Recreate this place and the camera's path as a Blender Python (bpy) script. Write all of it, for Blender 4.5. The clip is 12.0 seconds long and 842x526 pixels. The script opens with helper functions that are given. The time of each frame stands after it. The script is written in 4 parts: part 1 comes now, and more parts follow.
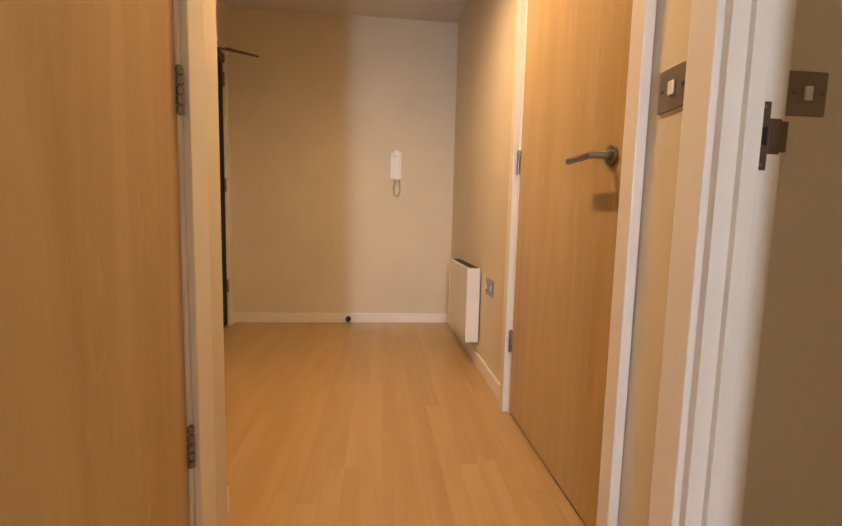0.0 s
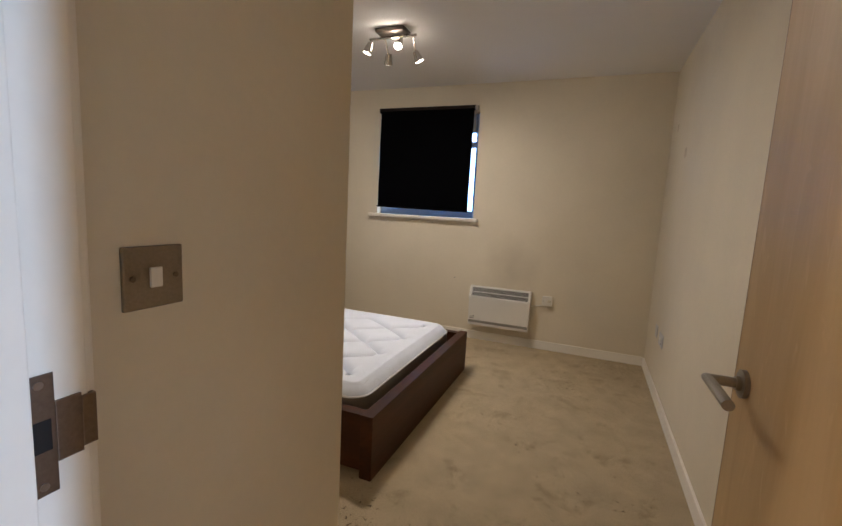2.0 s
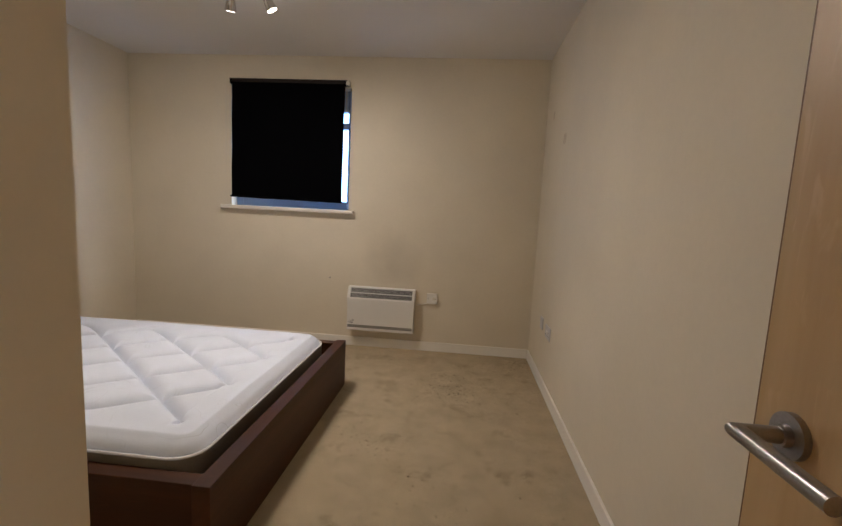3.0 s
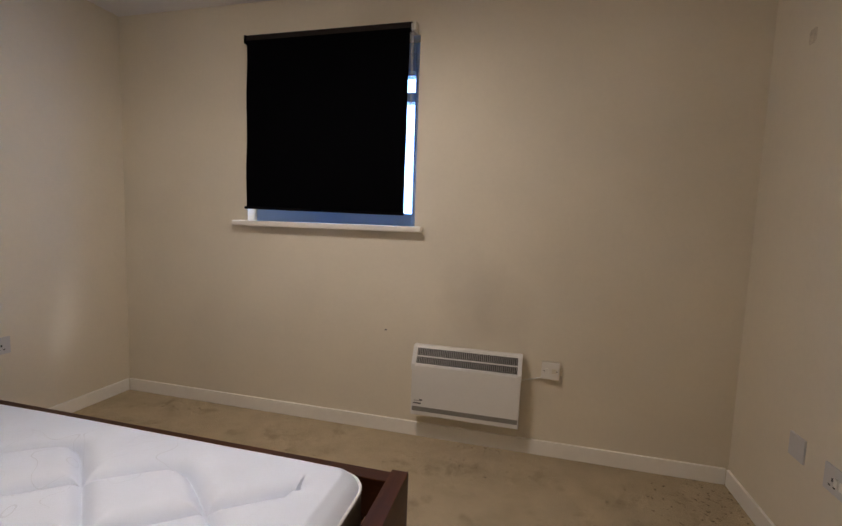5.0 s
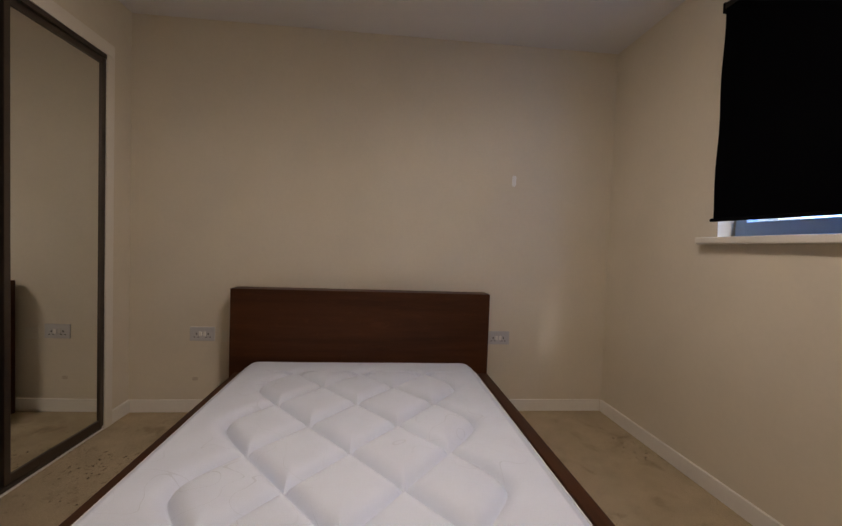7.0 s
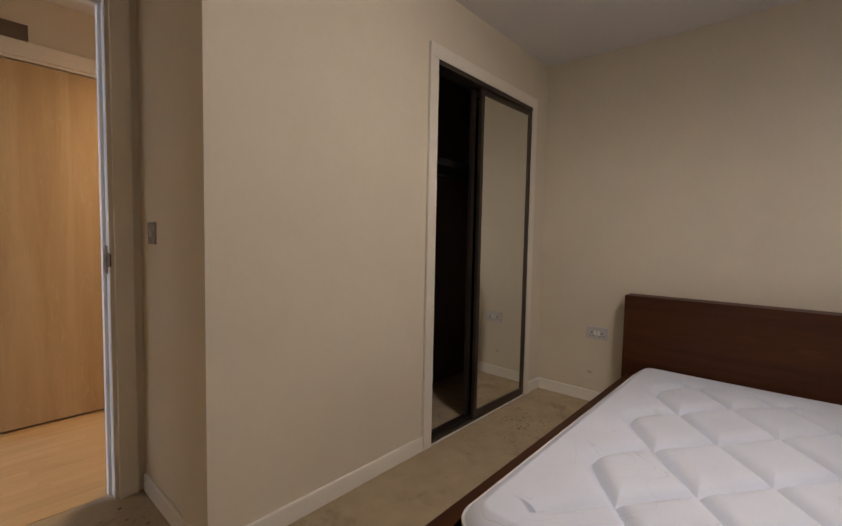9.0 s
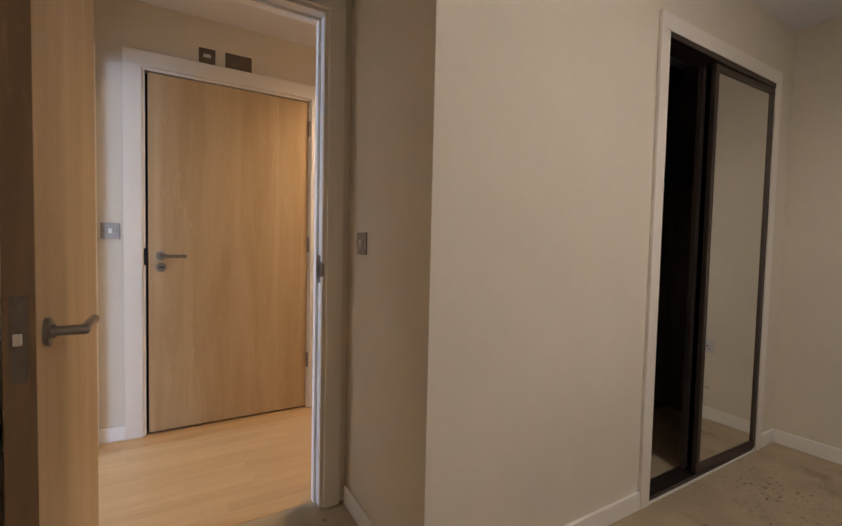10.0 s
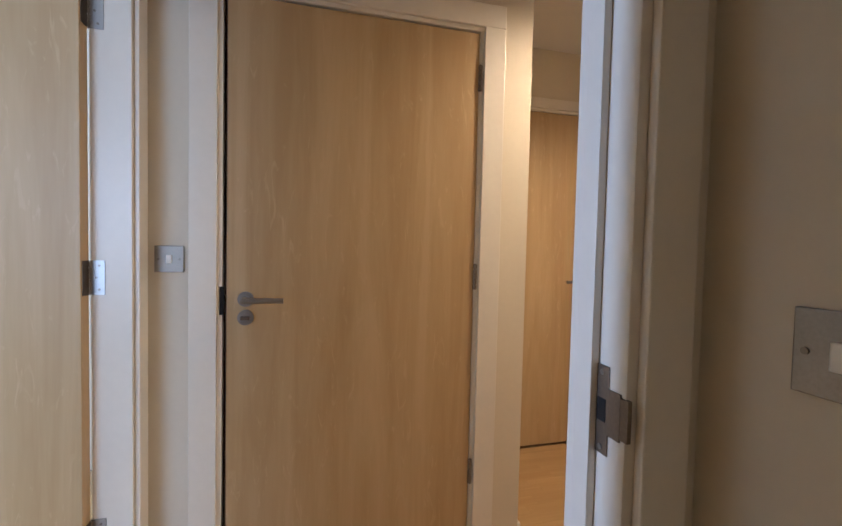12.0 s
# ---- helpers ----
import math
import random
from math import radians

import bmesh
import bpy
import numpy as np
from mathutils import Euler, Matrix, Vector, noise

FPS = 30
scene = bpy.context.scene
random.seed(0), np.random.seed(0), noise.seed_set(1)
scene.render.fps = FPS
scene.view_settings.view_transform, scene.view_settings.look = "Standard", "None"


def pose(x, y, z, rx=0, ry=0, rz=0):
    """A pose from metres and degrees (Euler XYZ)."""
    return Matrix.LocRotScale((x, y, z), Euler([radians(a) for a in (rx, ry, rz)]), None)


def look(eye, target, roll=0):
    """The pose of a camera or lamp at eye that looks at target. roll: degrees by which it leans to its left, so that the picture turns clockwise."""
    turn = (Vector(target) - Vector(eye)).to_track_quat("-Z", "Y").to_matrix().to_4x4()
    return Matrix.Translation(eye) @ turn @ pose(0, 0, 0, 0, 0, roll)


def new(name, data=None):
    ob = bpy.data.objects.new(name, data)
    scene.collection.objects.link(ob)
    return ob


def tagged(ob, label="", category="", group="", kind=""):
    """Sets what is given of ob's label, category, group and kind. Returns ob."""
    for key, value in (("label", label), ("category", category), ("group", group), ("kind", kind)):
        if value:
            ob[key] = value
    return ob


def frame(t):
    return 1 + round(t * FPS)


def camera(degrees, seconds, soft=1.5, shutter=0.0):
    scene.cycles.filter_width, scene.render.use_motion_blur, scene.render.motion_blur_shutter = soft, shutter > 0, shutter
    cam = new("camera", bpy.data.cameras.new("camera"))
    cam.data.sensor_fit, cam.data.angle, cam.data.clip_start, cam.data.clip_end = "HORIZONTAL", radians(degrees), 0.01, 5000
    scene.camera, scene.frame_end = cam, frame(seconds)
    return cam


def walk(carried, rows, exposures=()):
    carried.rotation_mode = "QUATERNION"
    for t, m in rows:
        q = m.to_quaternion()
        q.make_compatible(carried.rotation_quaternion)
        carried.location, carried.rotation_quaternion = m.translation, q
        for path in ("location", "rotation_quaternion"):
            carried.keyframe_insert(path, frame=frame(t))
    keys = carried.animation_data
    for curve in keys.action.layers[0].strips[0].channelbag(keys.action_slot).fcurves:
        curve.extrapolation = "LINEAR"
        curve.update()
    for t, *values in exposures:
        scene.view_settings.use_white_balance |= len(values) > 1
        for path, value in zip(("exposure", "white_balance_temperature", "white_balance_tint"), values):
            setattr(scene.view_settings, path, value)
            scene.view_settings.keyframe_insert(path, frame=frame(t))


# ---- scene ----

PATH = [
    (0, (0.038, 0.419, 0.842), (-1.943, 0.611, 0.643), 1.4),
    (0.5, (-0.067, 0.515, 0.834), (-1.911, 1.258, 0.618), 2.1),
    (1, (-0.129, 0.647, 0.992), (-1.722, 1.837, 0.777), 1.8),
    (1.5, (-0.149, 0.791, 1.195), (-1.308, 2.404, 0.956), 2.5),
    (2, (-0.208, 0.863, 1.226), (-0.936, 2.708, 0.968), 3.0),
    (2.5, (-0.241, 1.036, 1.179), (-0.563, 2.994, 0.929), 3.8),
    (2.7, (-0.263, 1.127, 1.171), (-0.48, 3.1, 0.925), 3.7),
    (4.3, (-0.52, 2.178, 1.139), (-0.656, 4.162, 0.934), 1.9),
    (4.5, (-0.568, 2.297, 1.152), (-0.748, 4.277, 0.942), 2.2),
    (5, (-0.654, 2.589, 1.167), (-1.138, 4.521, 0.982), 2.0),
    (5.5, (-0.6, 2.852, 1.181), (-1.581, 4.584, 0.996), 1.2),
    (6, (-0.579, 3.024, 1.173), (-2.128, 4.279, 1.007), 1.0),
    (6.5, (-0.545, 3.18, 1.146), (-2.43, 3.834, 1.004), 1.1),
    (7, (-0.488, 3.249, 1.059), (-2.477, 3.449, 0.986), 2.0),
    (7.2, (-0.453, 3.298, 1.079), (-2.451, 3.288, 0.995), 2.2),
    (8.8, (-0.226, 3.208, 1.118), (-1.805, 1.987, 0.995), 1.1),
    (9, (-0.211, 3.183, 1.114), (-1.706, 1.86, 0.997), 1.1),
    (9.5, (-0.153, 3.03, 1.073), (-1.416, 1.481, 1.003), 1.0),
    (10, (-0.116, 2.801, 1.113), (-1.139, 1.084, 1.027), 1.3),
    (10.5, (-0.14, 2.512, 1.127), (-0.978, 0.698, 1.032), 1.4),
    (11, (-0.185, 2.215, 1.161), (-0.838, 0.327, 1.059), 1.3),
    (11.5, (-0.192, 1.868, 1.192), (-0.764, -0.046, 1.095), 1.0),
    (12, (-0.281, 1.535, 1.207), (-0.794, -0.397, 1.132), 1.3),
]
cam = camera(89.8, 12.0)
walk(cam, [(t, look(eye, target, roll)) for t, eye, target, roll in PATH],
     [(0.0, 0.03, 8300, 20), (0.5, 0.03, 6700, 14), (1.0, 0.1, 6300, 12), (2.0, 0.22, 6050, 11), (2.7, 0.2, 6050, 12), (4.5, 0.14, 5900, 14),
      (5.5, -0.05, 5950, 15), (6.8, -0.25, 6200, 17), (9.0, -0.08, 6050, 16), (10.0, 0.12, 5900, 16), (11.0, 0.12, 5750, 16), (12.0, -0.12, 5600, 13)])

# ---- world and light ----
world = bpy.data.worlds.new("sky")
scene.world = world
world.use_nodes = True
wn = world.node_tree
sky = wn.nodes.new("ShaderNodeTexSky")
sky.sky_type = 'NISHITA'
sky.sun_disc = False
sky.sun_elevation, sky.sun_rotation = radians(35), radians(250)
wn.links.new(sky.outputs[0], wn.nodes["Background"].inputs[0])
wn.nodes["Background"].inputs[1].default_value = 0.12


def lamp(name, kind, m, power, color, **kw):
    data = bpy.data.lights.new(name, kind)
    data.energy, data.color = power, color
    if "size" in kw:
        data.shape, data.size, data.size_y = 'RECTANGLE', kw["size"], kw["size_y"]
    if "radius" in kw:
        data.shadow_soft_size = kw["radius"]
    if "spot" in kw:
        data.spot_size, data.spot_blend = radians(kw["spot"]), kw.get("blend", 0.6)
    ob = new(name, data)
    ob.matrix_world = m
    return ob


WARM = (1.0, 0.85, 0.69)
HALLWARM = (1.0, 0.73, 0.45)
DAY = (0.55, 0.72, 1.0)
sun = lamp("sun", 'SUN', look((6, 2, 5), (0, 0, 0)), 2.0, (1.0, 0.95, 0.88))
sun.data.angle = radians(10)
# daylight of the living room window behind the walker, and of the bedroom window
lamp("living_window_daylight", 'AREA', look((2.3, 4.72, 1.5), (1.2, 0.0, 1.1)), 100, DAY, size=2.0, size_y=1.6)
lamp("narrow_window_daylight", 'AREA', look((3.83, 0.13, 1.55), (-3.4, 0.62, 1.5)), 122, DAY, size=0.14, size_y=1.3)
lamp("bedroom_window_daylight", 'AREA', look((-1.745, 5.02, 1.65), (-1.745, 3.0, 1.2)), 15.0, (0.18, 0.45, 1.0), size=0.9, size_y=0.9)
# bulbs of the two ceiling fittings
LX, LY = -1.535, 3.51
HX, HYL = -1.55, 0.35
CEIL = 2.375
HCEIL = 2.39
HEADS = ((-0.14, -0.05, -0.35, -0.1), (-0.065, 0.08, -0.25, 0.45), (0.08, -0.06, 0.15, -0.85), (0.137, 0.08, 0.45, 0.3))
for dx, dy, tx, ty in HEADS:
    p = Vector((LX + dx + tx * 0.06, LY + dy + ty * 0.06, CEIL - 0.20))
    lamp("bedroom_bulb", 'SPOT', look(p, p + Vector((tx, ty, -1.0))), 38 if ty < -0.8 else 19, WARM, radius=0.016, spot=162, blend=0.95)
lamp("bedroom_bulb_back", 'POINT', pose(LX, LY, CEIL - 0.10), 1.6, WARM, radius=0.02)
for dx in (-0.12, 0.12):
    lamp("hall_bulb", 'SPOT', look((HX + dx, HYL, HCEIL - 0.196), (HX + dx * 3, HYL, 0)), 42, HALLWARM, radius=0.03, spot=168, blend=0.7)

# ---- materials ----


def nodes_of(name):
    m = bpy.data.materials.new(name)
    m.use_nodes = True
    t = m.node_tree
    return m, t, t.nodes["Principled BSDF"]


def node(t, kind, **inputs):
    n = t.nodes.new(kind)
    for k, v in inputs.items():
        n.inputs[k.replace("_", " ")].default_value = v
    return n


def surface(name, color, rough=0.5, metal=0.0, grain=60.0, vary=0.06, stain=1.3, stain_vary=0.06, bump=0.1, depth=0.002,
            stretch=(1, 1, 1), random=0.0, spec=0.5, dirt=None, dirt_scale=2.0, dirt_at=(0.58, 0.75), specks=None, blot=None, scroll=None):
    """A painted or solid surface with fine grain, large soft stains and a fine relief."""
    m, t, b = nodes_of(name)
    co = node(t, "ShaderNodeTexCoord")
    mp = node(t, "ShaderNodeMapping")
    mp.inputs["Scale"].default_value = stretch
    t.links.new(co.outputs["Object"], mp.inputs["Vector"])
    fine = node(t, "ShaderNodeTexNoise", Scale=grain, Detail=5.0, Roughness=0.6)
    big = node(t, "ShaderNodeTexNoise", Scale=stain, Detail=4.0, Roughness=0.55)
    t.links.new(mp.outputs[0], fine.inputs["Vector"])
    t.links.new(co.outputs["Object"], big.inputs["Vector"])
    rf = node(t, "ShaderNodeMapRange")
    rf.inputs["From Min"].default_value, rf.inputs["From Max"].default_value = 0.3, 0.7
    rf.inputs["To Min"].default_value, rf.inputs["To Max"].default_value = 1 - vary, 1 + vary
    rb = node(t, "ShaderNodeMapRange")
    rb.inputs["From Min"].default_value, rb.inputs["From Max"].default_value = 0.3, 0.7
    rb.inputs["To Min"].default_value, rb.inputs["To Max"].default_value = 1 - stain_vary, 1 + stain_vary
    t.links.new(fine.outputs["Fac"], rf.inputs["Value"])
    t.links.new(big.outputs["Fac"], rb.inputs["Value"])
    mul = node(t, "ShaderNodeMath")
    mul.operation = 'MULTIPLY'
    t.links.new(rf.outputs[0], mul.inputs[0])
    t.links.new(rb.outputs[0], mul.inputs[1])
    last = mul.outputs[0]
    if random:
        oi = node(t, "ShaderNodeObjectInfo")
        rr = node(t, "ShaderNodeMapRange")
        rr.inputs["To Min"].default_value, rr.inputs["To Max"].default_value = 1 - random, 1 + random
        t.links.new(oi.outputs["Random"], rr.inputs["Value"])
        m2 = node(t, "ShaderNodeMath")
        m2.operation = 'MULTIPLY'
        t.links.new(last, m2.inputs[0])
        t.links.new(rr.outputs[0], m2.inputs[1])
        last = m2.outputs[0]
    mix = node(t, "ShaderNodeVectorMath")
    mix.operation = 'SCALE'
    mix.inputs[0].default_value = color
    t.links.new(last, mix.inputs["Scale"])
    out = mix.outputs[0]
    if dirt:
        dn = node(t, "ShaderNodeTexNoise", Scale=dirt_scale, Detail=6.0, Roughness=0.7, Distortion=0.4)
        t.links.new(co.outputs["Object"], dn.inputs["Vector"])
        dr = node(t, "ShaderNodeMapRange")
        dr.inputs["From Min"].default_value, dr.inputs["From Max"].default_value = dirt_at
        t.links.new(dn.outputs["Fac"], dr.inputs["Value"])
        mx = node(t, "ShaderNodeMix")
        mx.data_type = 'RGBA'
        t.links.new(dr.outputs[0], mx.inputs["Factor"])
        t.links.new(out, mx.inputs["A"])
        mx.inputs["B"].default_value = (*dirt, 1)
        out = mx.outputs["Result"]
    if specks:
        sn = node(t, "ShaderNodeTexNoise", Scale=44.0, Detail=3.0, Roughness=0.6, Distortion=0.3)
        sm = node(t, "ShaderNodeTexNoise", Scale=1.7, Detail=2.0)
        t.links.new(co.outputs["Object"], sn.inputs["Vector"])
        t.links.new(co.outputs["Object"], sm.inputs["Vector"])
        ad = node(t, "ShaderNodeMath")
        ad.operation = 'MULTIPLY_ADD'
        ad.inputs[1].default_value = 0.45
        t.links.new(sm.outputs["Fac"], ad.inputs[0])
        t.links.new(sn.outputs["Fac"], ad.inputs[2])
        sr = node(t, "ShaderNodeMapRange")
        sr.inputs["From Min"].default_value, sr.inputs["From Max"].default_value = 0.885, 0.985
        t.links.new(ad.outputs[0], sr.inputs["Value"])
        sx = node(t, "ShaderNodeMix")
        sx.data_type = 'RGBA'
        t.links.new(sr.outputs[0], sx.inputs["Factor"])
        t.links.new(out, sx.inputs["A"])
        sx.inputs["B"].default_value = (*specks, 1)
        out = sx.outputs["Result"]
    if scroll:
        # thin woven scroll lines that come and go over the cloth
        s1 = node(t, "ShaderNodeTexNoise", Scale=5.5, Detail=0.0, Distortion=1.2)
        s2 = node(t, "ShaderNodeTexNoise", Scale=3.1, Detail=1.0)
        t.links.new(co.outputs["Object"], s1.inputs["Vector"])
        t.links.new(co.outputs["Object"], s2.inputs["Vector"])
        cp = node(t, "ShaderNodeMath")
        cp.operation = 'COMPARE'
        cp.inputs[1].default_value, cp.inputs[2].default_value = 0.5, 0.0045
        t.links.new(s1.outputs["Fac"], cp.inputs[0])
        gate = node(t, "ShaderNodeMapRange")
        gate.inputs["From Min"].default_value, gate.inputs["From Max"].default_value, gate.inputs["To Max"].default_value = 0.46, 0.60, 0.55
        t.links.new(s2.outputs["Fac"], gate.inputs["Value"])
        gm = node(t, "ShaderNodeMath")
        gm.operation = 'MULTIPLY'
        t.links.new(cp.outputs[0], gm.inputs[0])
        t.links.new(gate.outputs[0], gm.inputs[1])
        gx = node(t, "ShaderNodeMix")
        gx.data_type = 'RGBA'
        t.links.new(gm.outputs[0], gx.inputs["Factor"])
        t.links.new(out, gx.inputs["A"])
        gx.inputs["B"].default_value = (*scroll, 1)
        out = gx.outputs["Result"]
    if blot:
        centre, radii, tone, amount = blot
        bm_ = node(t, "ShaderNodeMapping")
        bm_.vector_type = 'TEXTURE'
        bm_.inputs["Location"].default_value, bm_.inputs["Scale"].default_value = centre, radii
        t.links.new(co.outputs["Object"], bm_.inputs["Vector"])
        ln = node(t, "ShaderNodeVectorMath")
        ln.operation = 'LENGTH'
        t.links.new(bm_.outputs[0], ln.inputs[0])
        nb = node(t, "ShaderNodeTexNoise", Scale=5.0, Detail=4.0)
        t.links.new(co.outputs["Object"], nb.inputs["Vector"])
        sb = node(t, "ShaderNodeMath")
        sb.operation = 'ADD'
        t.links.new(ln.outputs["Value"], sb.inputs[0])
        t.links.new(nb.outputs["Fac"], sb.inputs[1])
        br = node(t, "ShaderNodeMapRange")
        br.inputs["From Min"].default_value, br.inputs["From Max"].default_value = 0.5, 1.5
        br.inputs["To Min"].default_value, br.inputs["To Max"].default_value = amount, 0.0
        t.links.new(sb.outputs[0], br.inputs["Value"])
        bx = node(t, "ShaderNodeMix")
        bx.data_type = 'RGBA'
        t.links.new(br.outputs[0], bx.inputs["Factor"])
        t.links.new(out, bx.inputs["A"])
        bx.inputs["B"].default_value = (*tone, 1)
        out = bx.outputs["Result"]
    t.links.new(out, b.inputs["Base Color"])
    b.inputs["Roughness"].default_value, b.inputs["Metallic"].default_value = rough, metal
    b.inputs["Specular IOR Level"].default_value = spec
    if bump:
        bp = node(t, "ShaderNodeBump", Strength=bump, Distance=depth)
        t.links.new(fine.outputs["Fac"], bp.inputs["Height"])
        t.links.new(bp.outputs[0], b.inputs["Normal"])
    return m


def wood(name, light, dark, rough=0.4, along="z", scale=1.0, random=0.0, spec=0.5, contrast=(0.35, 0.68), fleck=0.5):
    """Veneer with long fibres, cathedral figure and flecks along one axis."""
    m, t, b = nodes_of(name)
    co = node(t, "ShaderNodeTexCoord")
    mp = node(t, "ShaderNodeMapping")
    k = 0.075
    mp.inputs["Scale"].default_value = (k if along == "x" else 1, k if along == "y" else 1, k if along == "z" else 1)
    src = co.outputs["Object"]
    oi = node(t, "ShaderNodeObjectInfo")
    if random:
        add = node(t, "ShaderNodeVectorMath")
        add.operation = 'MULTIPLY_ADD'
        cmb = node(t, "ShaderNodeCombineXYZ")
        for i in range(3):
            t.links.new(oi.outputs["Random"], cmb.inputs[i])
        t.links.new(cmb.outputs[0], add.inputs[0])
        add.inputs[1].default_value = (17, 31, 23)
        t.links.new(src, add.inputs[2])
        src = add.outputs[0]
    t.links.new(src, mp.inputs["Vector"])
    big = node(t, "ShaderNodeTexNoise", Scale=8.0 * scale, Detail=4.0, Roughness=0.55, Distortion=1.1)
    fib = node(t, "ShaderNodeTexNoise", Scale=75.0 * scale, Detail=4.0, Roughness=0.55)
    fmap = node(t, "ShaderNodeMapping")
    kf = 0.24
    fmap.inputs["Scale"].default_value = (kf if along == "x" else 1, kf if along == "y" else 1, kf if along == "z" else 1)
    t.links.new(src, fmap.inputs["Vector"])
    flk = node(t, "ShaderNodeTexNoise", Scale=30.0 * scale, Detail=3.0, Roughness=0.6, Distortion=1.5)
    t.links.new(fmap.outputs[0], flk.inputs["Vector"])
    t.links.new(mp.outputs[0], big.inputs["Vector"])
    t.links.new(mp.outputs[0], fib.inputs["Vector"])
    wav = node(t, "ShaderNodeMath")
    wav.operation = 'MULTIPLY_ADD'
    wav.inputs[1].default_value, wav.inputs[2].default_value = 0.80, 0.0
    t.links.new(big.outputs["Fac"], wav.inputs[0])
    sm = node(t, "ShaderNodeMath")
    sm.operation = 'MULTIPLY_ADD'
    sm.inputs[1].default_value = 0.20
    t.links.new(fib.outputs["Fac"], sm.inputs[0])
    t.links.new(wav.outputs[0], sm.inputs[2])
    rg = node(t, "ShaderNodeMapRange")
    rg.inputs["From Min"].default_value, rg.inputs["From Max"].default_value = contrast
    t.links.new(sm.outputs[0], rg.inputs["Value"])
    mx = node(t, "ShaderNodeMix")
    mx.data_type = 'RGBA'
    mx.inputs["A"].default_value, mx.inputs["B"].default_value = (*dark, 1), (*light, 1)
    fr = node(t, "ShaderNodeMapRange")
    fr.inputs["From Min"].default_value, fr.inputs["From Max"].default_value, fr.inputs["To Max"].default_value = 0.60, 0.72, fleck
    t.links.new(flk.outputs["Fac"], fr.inputs["Value"])
    fa = node(t, "ShaderNodeMath")
    fa.operation = 'ADD'
    t.links.new(rg.outputs[0], fa.inputs[0])
    t.links.new(fr.outputs[0], fa.inputs[1])
    mx.clamp_factor = True
    t.links.new(fa.outputs[0], mx.inputs["Factor"])
    out = mx.outputs["Result"]
    if random:
        rr = node(t, "ShaderNodeMapRange")
        rr.inputs["To Min"].default_value, rr.inputs["To Max"].default_value = 1 - random, 1 + random
        t.links.new(oi.outputs["Random"], rr.inputs["Value"])
        sc = node(t, "ShaderNodeVectorMath")
        sc.operation = 'SCALE'
        t.links.new(out, sc.inputs[0])
        t.links.new(rr.outputs[0], sc.inputs["Scale"])
        out = sc.outputs[0]
    t.links.new(out, b.inputs["Base Color"])
    b.inputs["Roughness"].default_value = rough
    b.inputs["Specular IOR Level"].default_value = spec
    bp = node(t, "ShaderNodeBump", Strength=0.08, Distance=0.001)
    t.links.new(fib.outputs["Fac"], bp.inputs["Height"])
    t.links.new(bp.outputs[0], b.inputs["Normal"])
    return m


def glowing(name, color, strength):
    m, t, b = nodes_of(name)
    b.inputs["Emission Color"].default_value, b.inputs["Emission Strength"].default_value = (*color, 1), strength
    b.inputs["Base Color"].default_value = (*color, 1)
    return m


CREAM = surface("cream_wall_paint", (0.72, 0.655, 0.53), 0.75, grain=45, vary=0.014, stain=1.4, stain_vary=0.05, bump=0.05, depth=0.0008, spec=0.3)
CREAMSOOT = surface("cream_wall_paint_with_heater_soot", (0.72, 0.655, 0.53), 0.75, grain=45, vary=0.014, stain=1.4, stain_vary=0.05, bump=0.05, depth=0.0008, spec=0.3,
                    blot=((-0.86, 4.77, 0.72), (0.30, 1.0, 0.34), (0.40, 0.35, 0.28), 0.40))
CEILING = surface("white_ceiling_paint", (0.74, 0.72, 0.70), 0.85, grain=150, vary=0.015, stain=0.7, stain_vary=0.03, bump=0.1, depth=0.0008, spec=0.2)
GLOSS = surface("cream_gloss_paint", (0.79, 0.745, 0.655), 0.32, grain=40, vary=0.015, stain=2, stain_vary=0.03, bump=0.05, depth=0.0006)
SKIRT = surface("white_gloss_woodwork_paint", (0.86, 0.83, 0.765), 0.3, grain=40, vary=0.015, stain=2, stain_vary=0.04, bump=0.05, depth=0.0006)
OAK = wood("pale_oak_veneer", (0.575, 0.415, 0.225), (0.465, 0.315, 0.15), 0.42, contrast=(0.36, 0.66), fleck=0.6)
# Dark lipping wood, with the shade of the door edge in its colour.
SHADEDLIPPING = wood("dark_shaded_door_lipping", (0.23, 0.135, 0.06), (0.15, 0.085, 0.035), 0.5)
OAKEDGE = wood("oak_lipping", (0.48, 0.33, 0.18), (0.36, 0.23, 0.11), 0.5)
LAMINATE = wood("oak_laminate_board", (0.56, 0.375, 0.182), (0.45, 0.28, 0.12), 0.30, along="x", random=0.045, contrast=(0.30, 0.72), fleck=0.3)
DARKWOOD = wood("dark_brown_stained_wood", (0.080, 0.027, 0.009), (0.040, 0.0125, 0.004), 0.45, along="y", spec=0.22)
DARKWOODX = wood("dark_brown_stained_wood_long", (0.080, 0.027, 0.009), (0.040, 0.0125, 0.004), 0.45, along="x", spec=0.22)
BLACKDOOR = surface("black_brown_door_paint", (0.012, 0.009, 0.007), 0.55, grain=50, vary=0.1, bump=0.05, spec=0.3)
CARPET = surface("worn_beige_carpet", (0.50, 0.41, 0.272), 0.95, grain=300, vary=0.38, stain=7.0, stain_vary=0.10, bump=0.9, depth=0.006,
                 spec=0.1, dirt=(0.19, 0.145, 0.09), dirt_scale=5.0, dirt_at=(0.55, 0.85), specks=(0.12, 0.09, 0.055))
